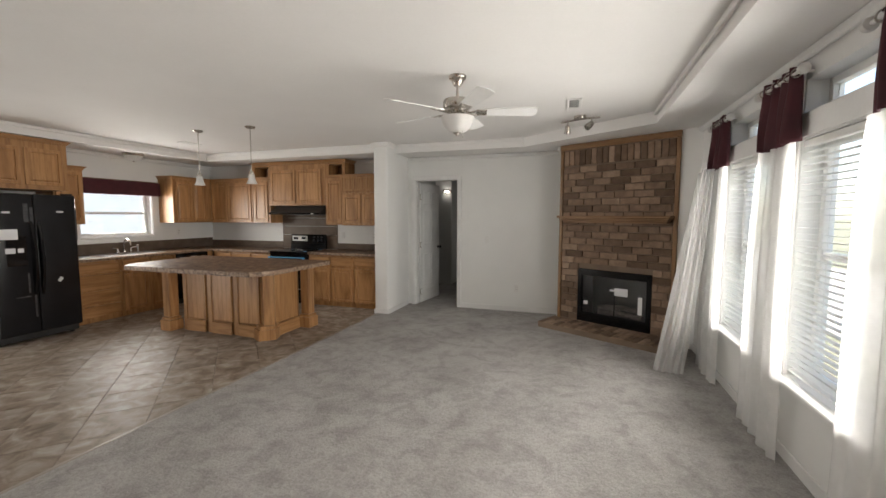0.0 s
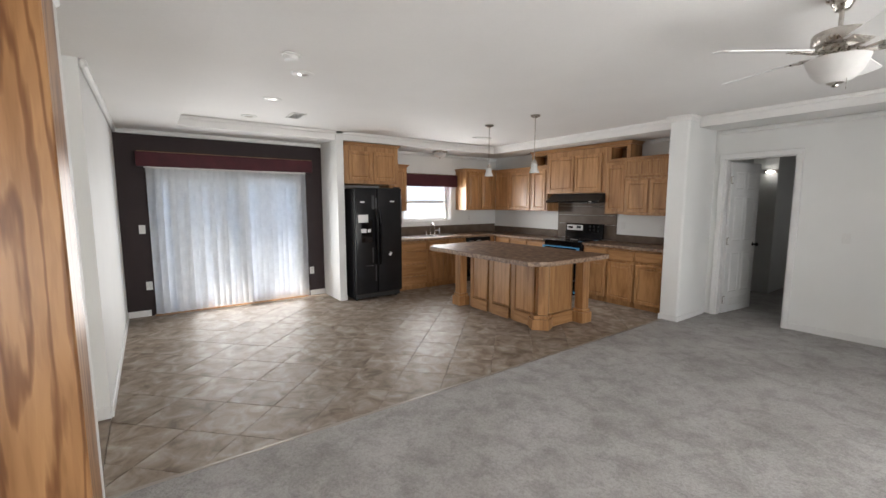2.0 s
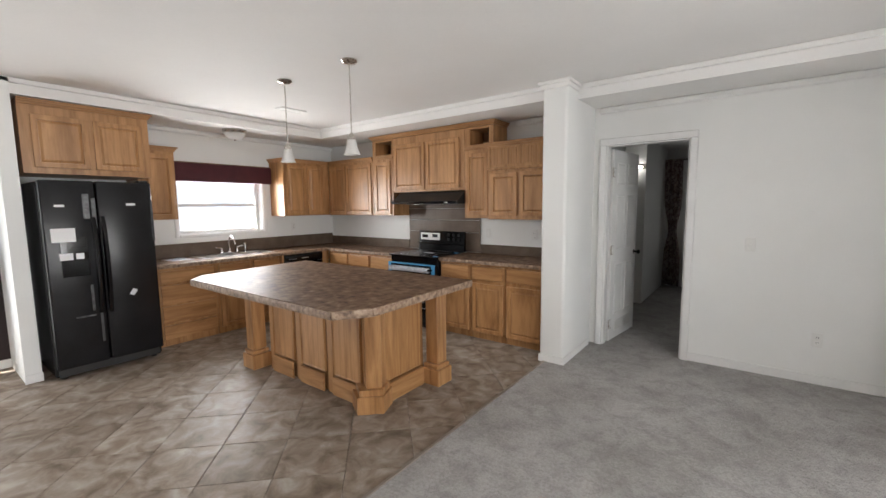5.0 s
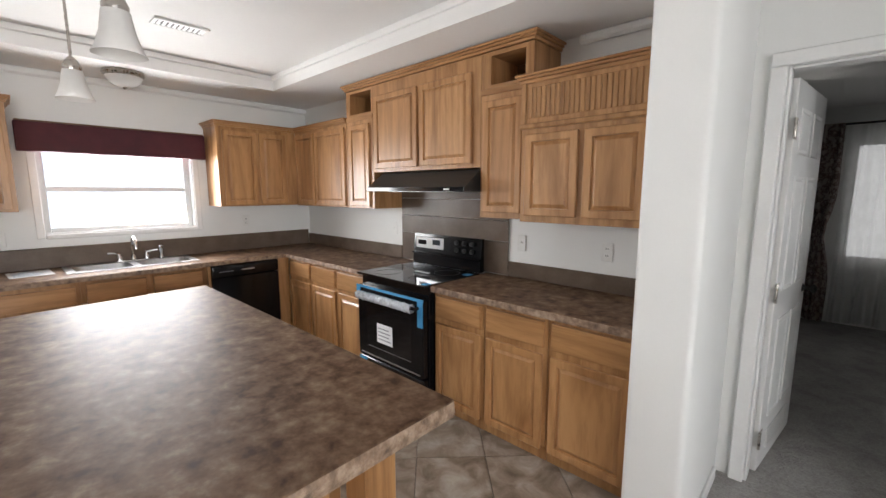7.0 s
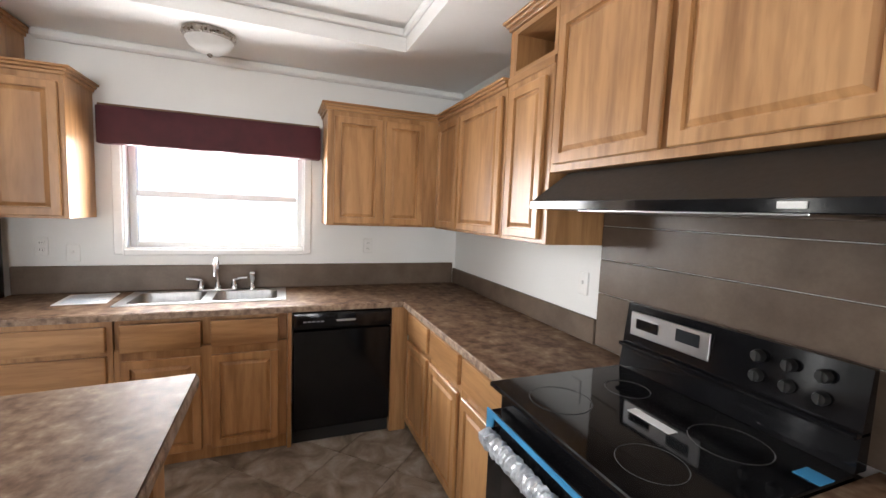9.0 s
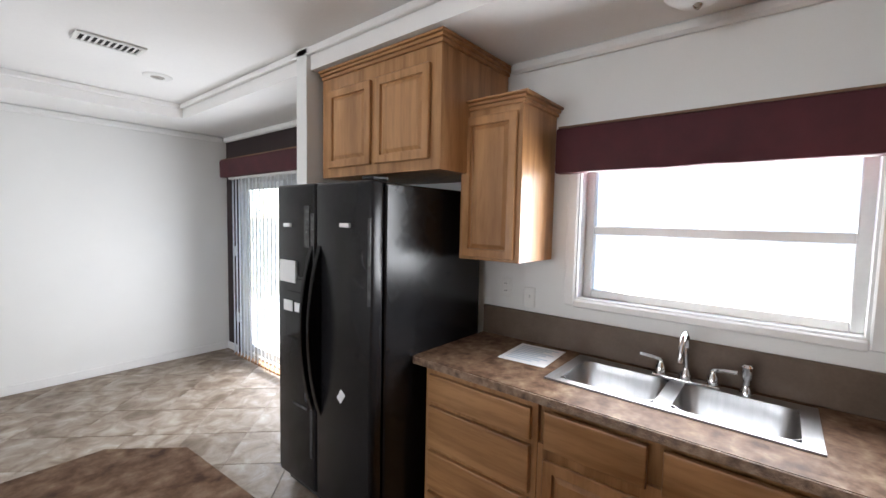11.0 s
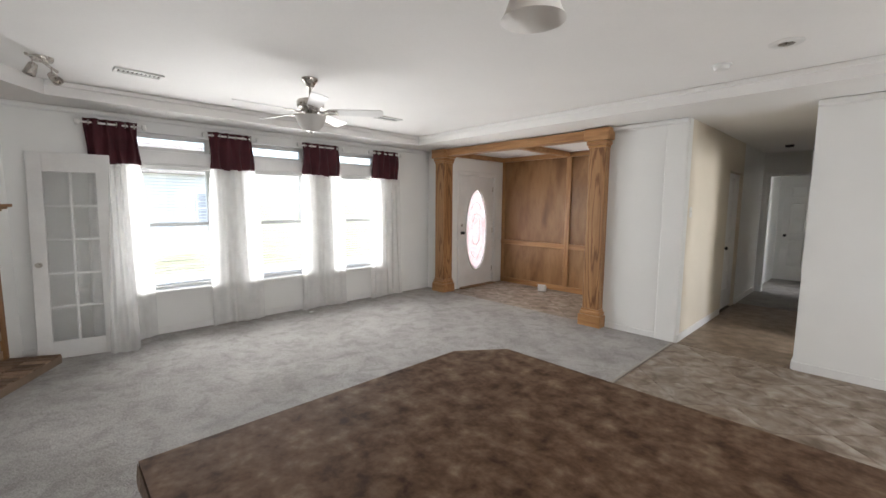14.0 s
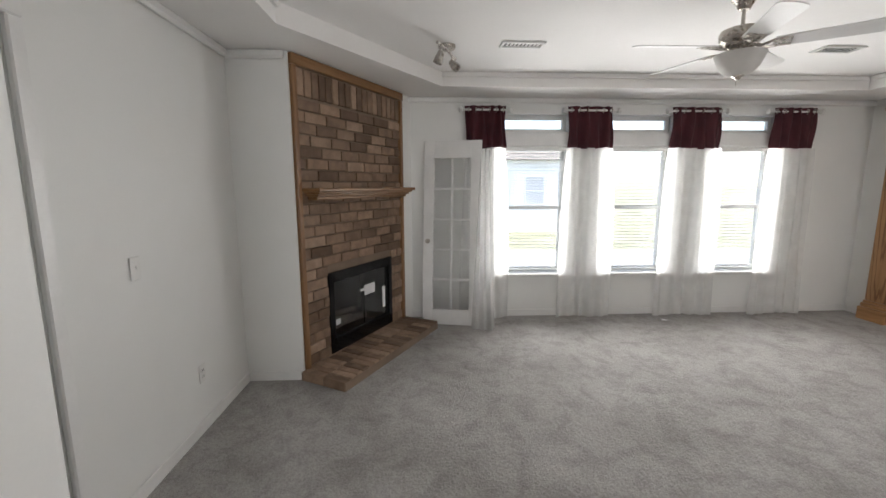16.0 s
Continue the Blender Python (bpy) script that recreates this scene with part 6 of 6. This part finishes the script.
neighbour(20.0, 4.0, -90, "pale sided neighbouring house across the lawn", SIDING)
neighbour(22.0, 19.0, -80, "brick red neighbouring house further along", REDSIDE)
neighbour(-15.0, 5.0, 90, "pale sided house seen past the kitchen window", SIDING, (-4.9, 4.9))
solid("driveway", box(5.5, 11, -60, 60, -0.6, -0.585), two_scale_plain("pale_concrete", (0.42, 0.41, 0.38), 0.9, spread=0.15), "pale concrete drive along the front lawn", "road")
solid("patio", box(-11, -6.2, -6, 9, -0.6, -0.57), two_scale_plain("pale_patio_concrete", (0.45, 0.44, 0.41), 0.9, spread=0.15), "pale concrete patio behind the house", "pavement")
# Deck and skirts out of view, added to stop sun leaking in.
roof = bmesh.new()
put_box(roof, -6.4, 2.7, -7.0, 11.3, 2.80, 2.95)
put_box(roof, -6.3, -6.2, -7.0, 11.3, -0.6, -0.25)
put_box(roof, 2.5, 2.6, -7.0, 11.3, -0.6, -0.25)
solid("roof", roof, ROOFING, "unseen shingled deck over the house, added against sun leaks", "roof")
# Outer walls out of view, added to close gaps in the shell.
wall("wall_outer_back", "y", XS - 0.13, XS, YR + 0.11, 11.1, -0.2, 2.8, WALL, "plain outer wall past the kitchen")
wall("wall_outer_front", "y", 1.87, 1.98, -6.7, -2.1, -0.2, 2.8, WALL, "plain outer wall past the foyer")
wall("wall_gap_sink", "x", 11.0, 11.1, XS, XW, -0.2, 2.8, WALL, "plain outer end wall")
wall("wall_gap_fill", "y", XW, XW + 0.13, -0.53, YD, -0.2, 2.8, WALL, "wall corner at the foyer")

# ---- floor tiles, laid on the diagonal ----


def clip_poly(poly, rect):
    """The part of a convex outline inside a rectangle."""
    x0, x1, y0, y1 = rect
    for axis, lim, keep in ((0, x0, 1), (0, x1, -1), (1, y0, 1), (1, y1, -1)):
        out = []
        for i in range(len(poly)):
            p, q = poly[i], poly[(i + 1) % len(poly)]
            dp, dq = (p[axis] - lim) * keep, (q[axis] - lim) * keep
            if dp >= 0:
                out.append(p)
            if dp * dq < 0:
                f = dp / (dp - dq)
                out.append((p[0] + (q[0] - p[0]) * f, p[1] + (q[1] - p[1]) * f))
        poly = out
        if len(poly) < 3:
            return []
    return poly


def area_of(poly):
    return abs(sum(poly[i][0] * poly[(i + 1) % len(poly)][1] - poly[(i + 1) % len(poly)][0] * poly[i][1] for i in range(len(poly)))) / 2


def tile_bm(poly, top):
    """A tile with a small chamfer along its top edge, about its own centre."""
    n_ = len(poly)
    bm = bmesh.new()
    inner = [(x * (1 - 0.004 / max(0.02, math.hypot(x, y))), y * (1 - 0.004 / max(0.02, math.hypot(x, y)))) for x, y in poly]
    lo, mi, hi = ([bm.verts.new((x, y, z)) for x, y in pts_] for pts_, z in ((poly, -0.02), (poly, top - 0.0015), (inner, top)))
    bm.faces.new(hi)
    for i in range(n_):
        j = (i + 1) % n_
        bm.faces.new((lo[i], lo[j], mi[j], mi[i]))
        bm.faces.new((mi[i], mi[j], hi[j], hi[i]))
    bmesh.ops.recalc_face_normals(bm, faces=bm.faces[:])
    return bm


def lay_tiles(name, label, rect, pitch, u0, v0, joint):
    fl = thing(name, label, "floor", kind="structure")
    s, full = pitch / 2 - joint, None
    c45 = math.sqrt(0.5)
    nu = int(30 / pitch)
    for iu in range(-nu, nu):
        for iv in range(-nu, nu):
            uu, vv = u0 + (iu + 0.5) * pitch, v0 + (iv + 0.5) * pitch
            cx_, cy_ = (uu - vv) * c45, (uu + vv) * c45
            if not (rect[0] - pitch < cx_ < rect[1] + pitch and rect[2] - pitch < cy_ < rect[3] + pitch):
                continue
            quad = [(cx_ + (a - b) * c45, cy_ + (a + b) * c45) for a, b in ((-s, -s), (s, -s), (s, s), (-s, s))]
            cut = clip_poly(quad, rect)
            if len(cut) < 3 or area_of(cut) < 0.0012:
                continue
            lift = random.uniform(-0.0006, 0.0006)
            if abs(area_of(cut) - 4 * s * s) < 1e-5:
                if full is None:
                    full = mesh_of("tile", tile_bm([(x - cx_, y - cy_) for x, y in quad], 0.0), TILE)
                shared("tile", full, fl, pose(cx_, cy_, lift))
            else:
                mx, my = sum(p[0] for p in cut) / len(cut), sum(p[1] for p in cut) / len(cut)
                shared("tile", mesh_of("cut_tile", tile_bm([(x - mx, y - my) for x, y in cut], 0.0), TILE), fl, pose(mx, my, lift))


PITCH = 0.403
lay_tiles("tile_floor", "mottled taupe floor tiles laid on the diagonal", (XS, -1.895, YD, YR), PITCH, 2.14 * math.sqrt(0.5), 8.13 * math.sqrt(0.5), 0.0017)
lay_tiles("foyer_tile_floor", "small mottled foyer tiles by the front door", (-0.98, 1.87, -1.99, YD - 0.004), PITCH, 0.1, 0.2, 0.0022)
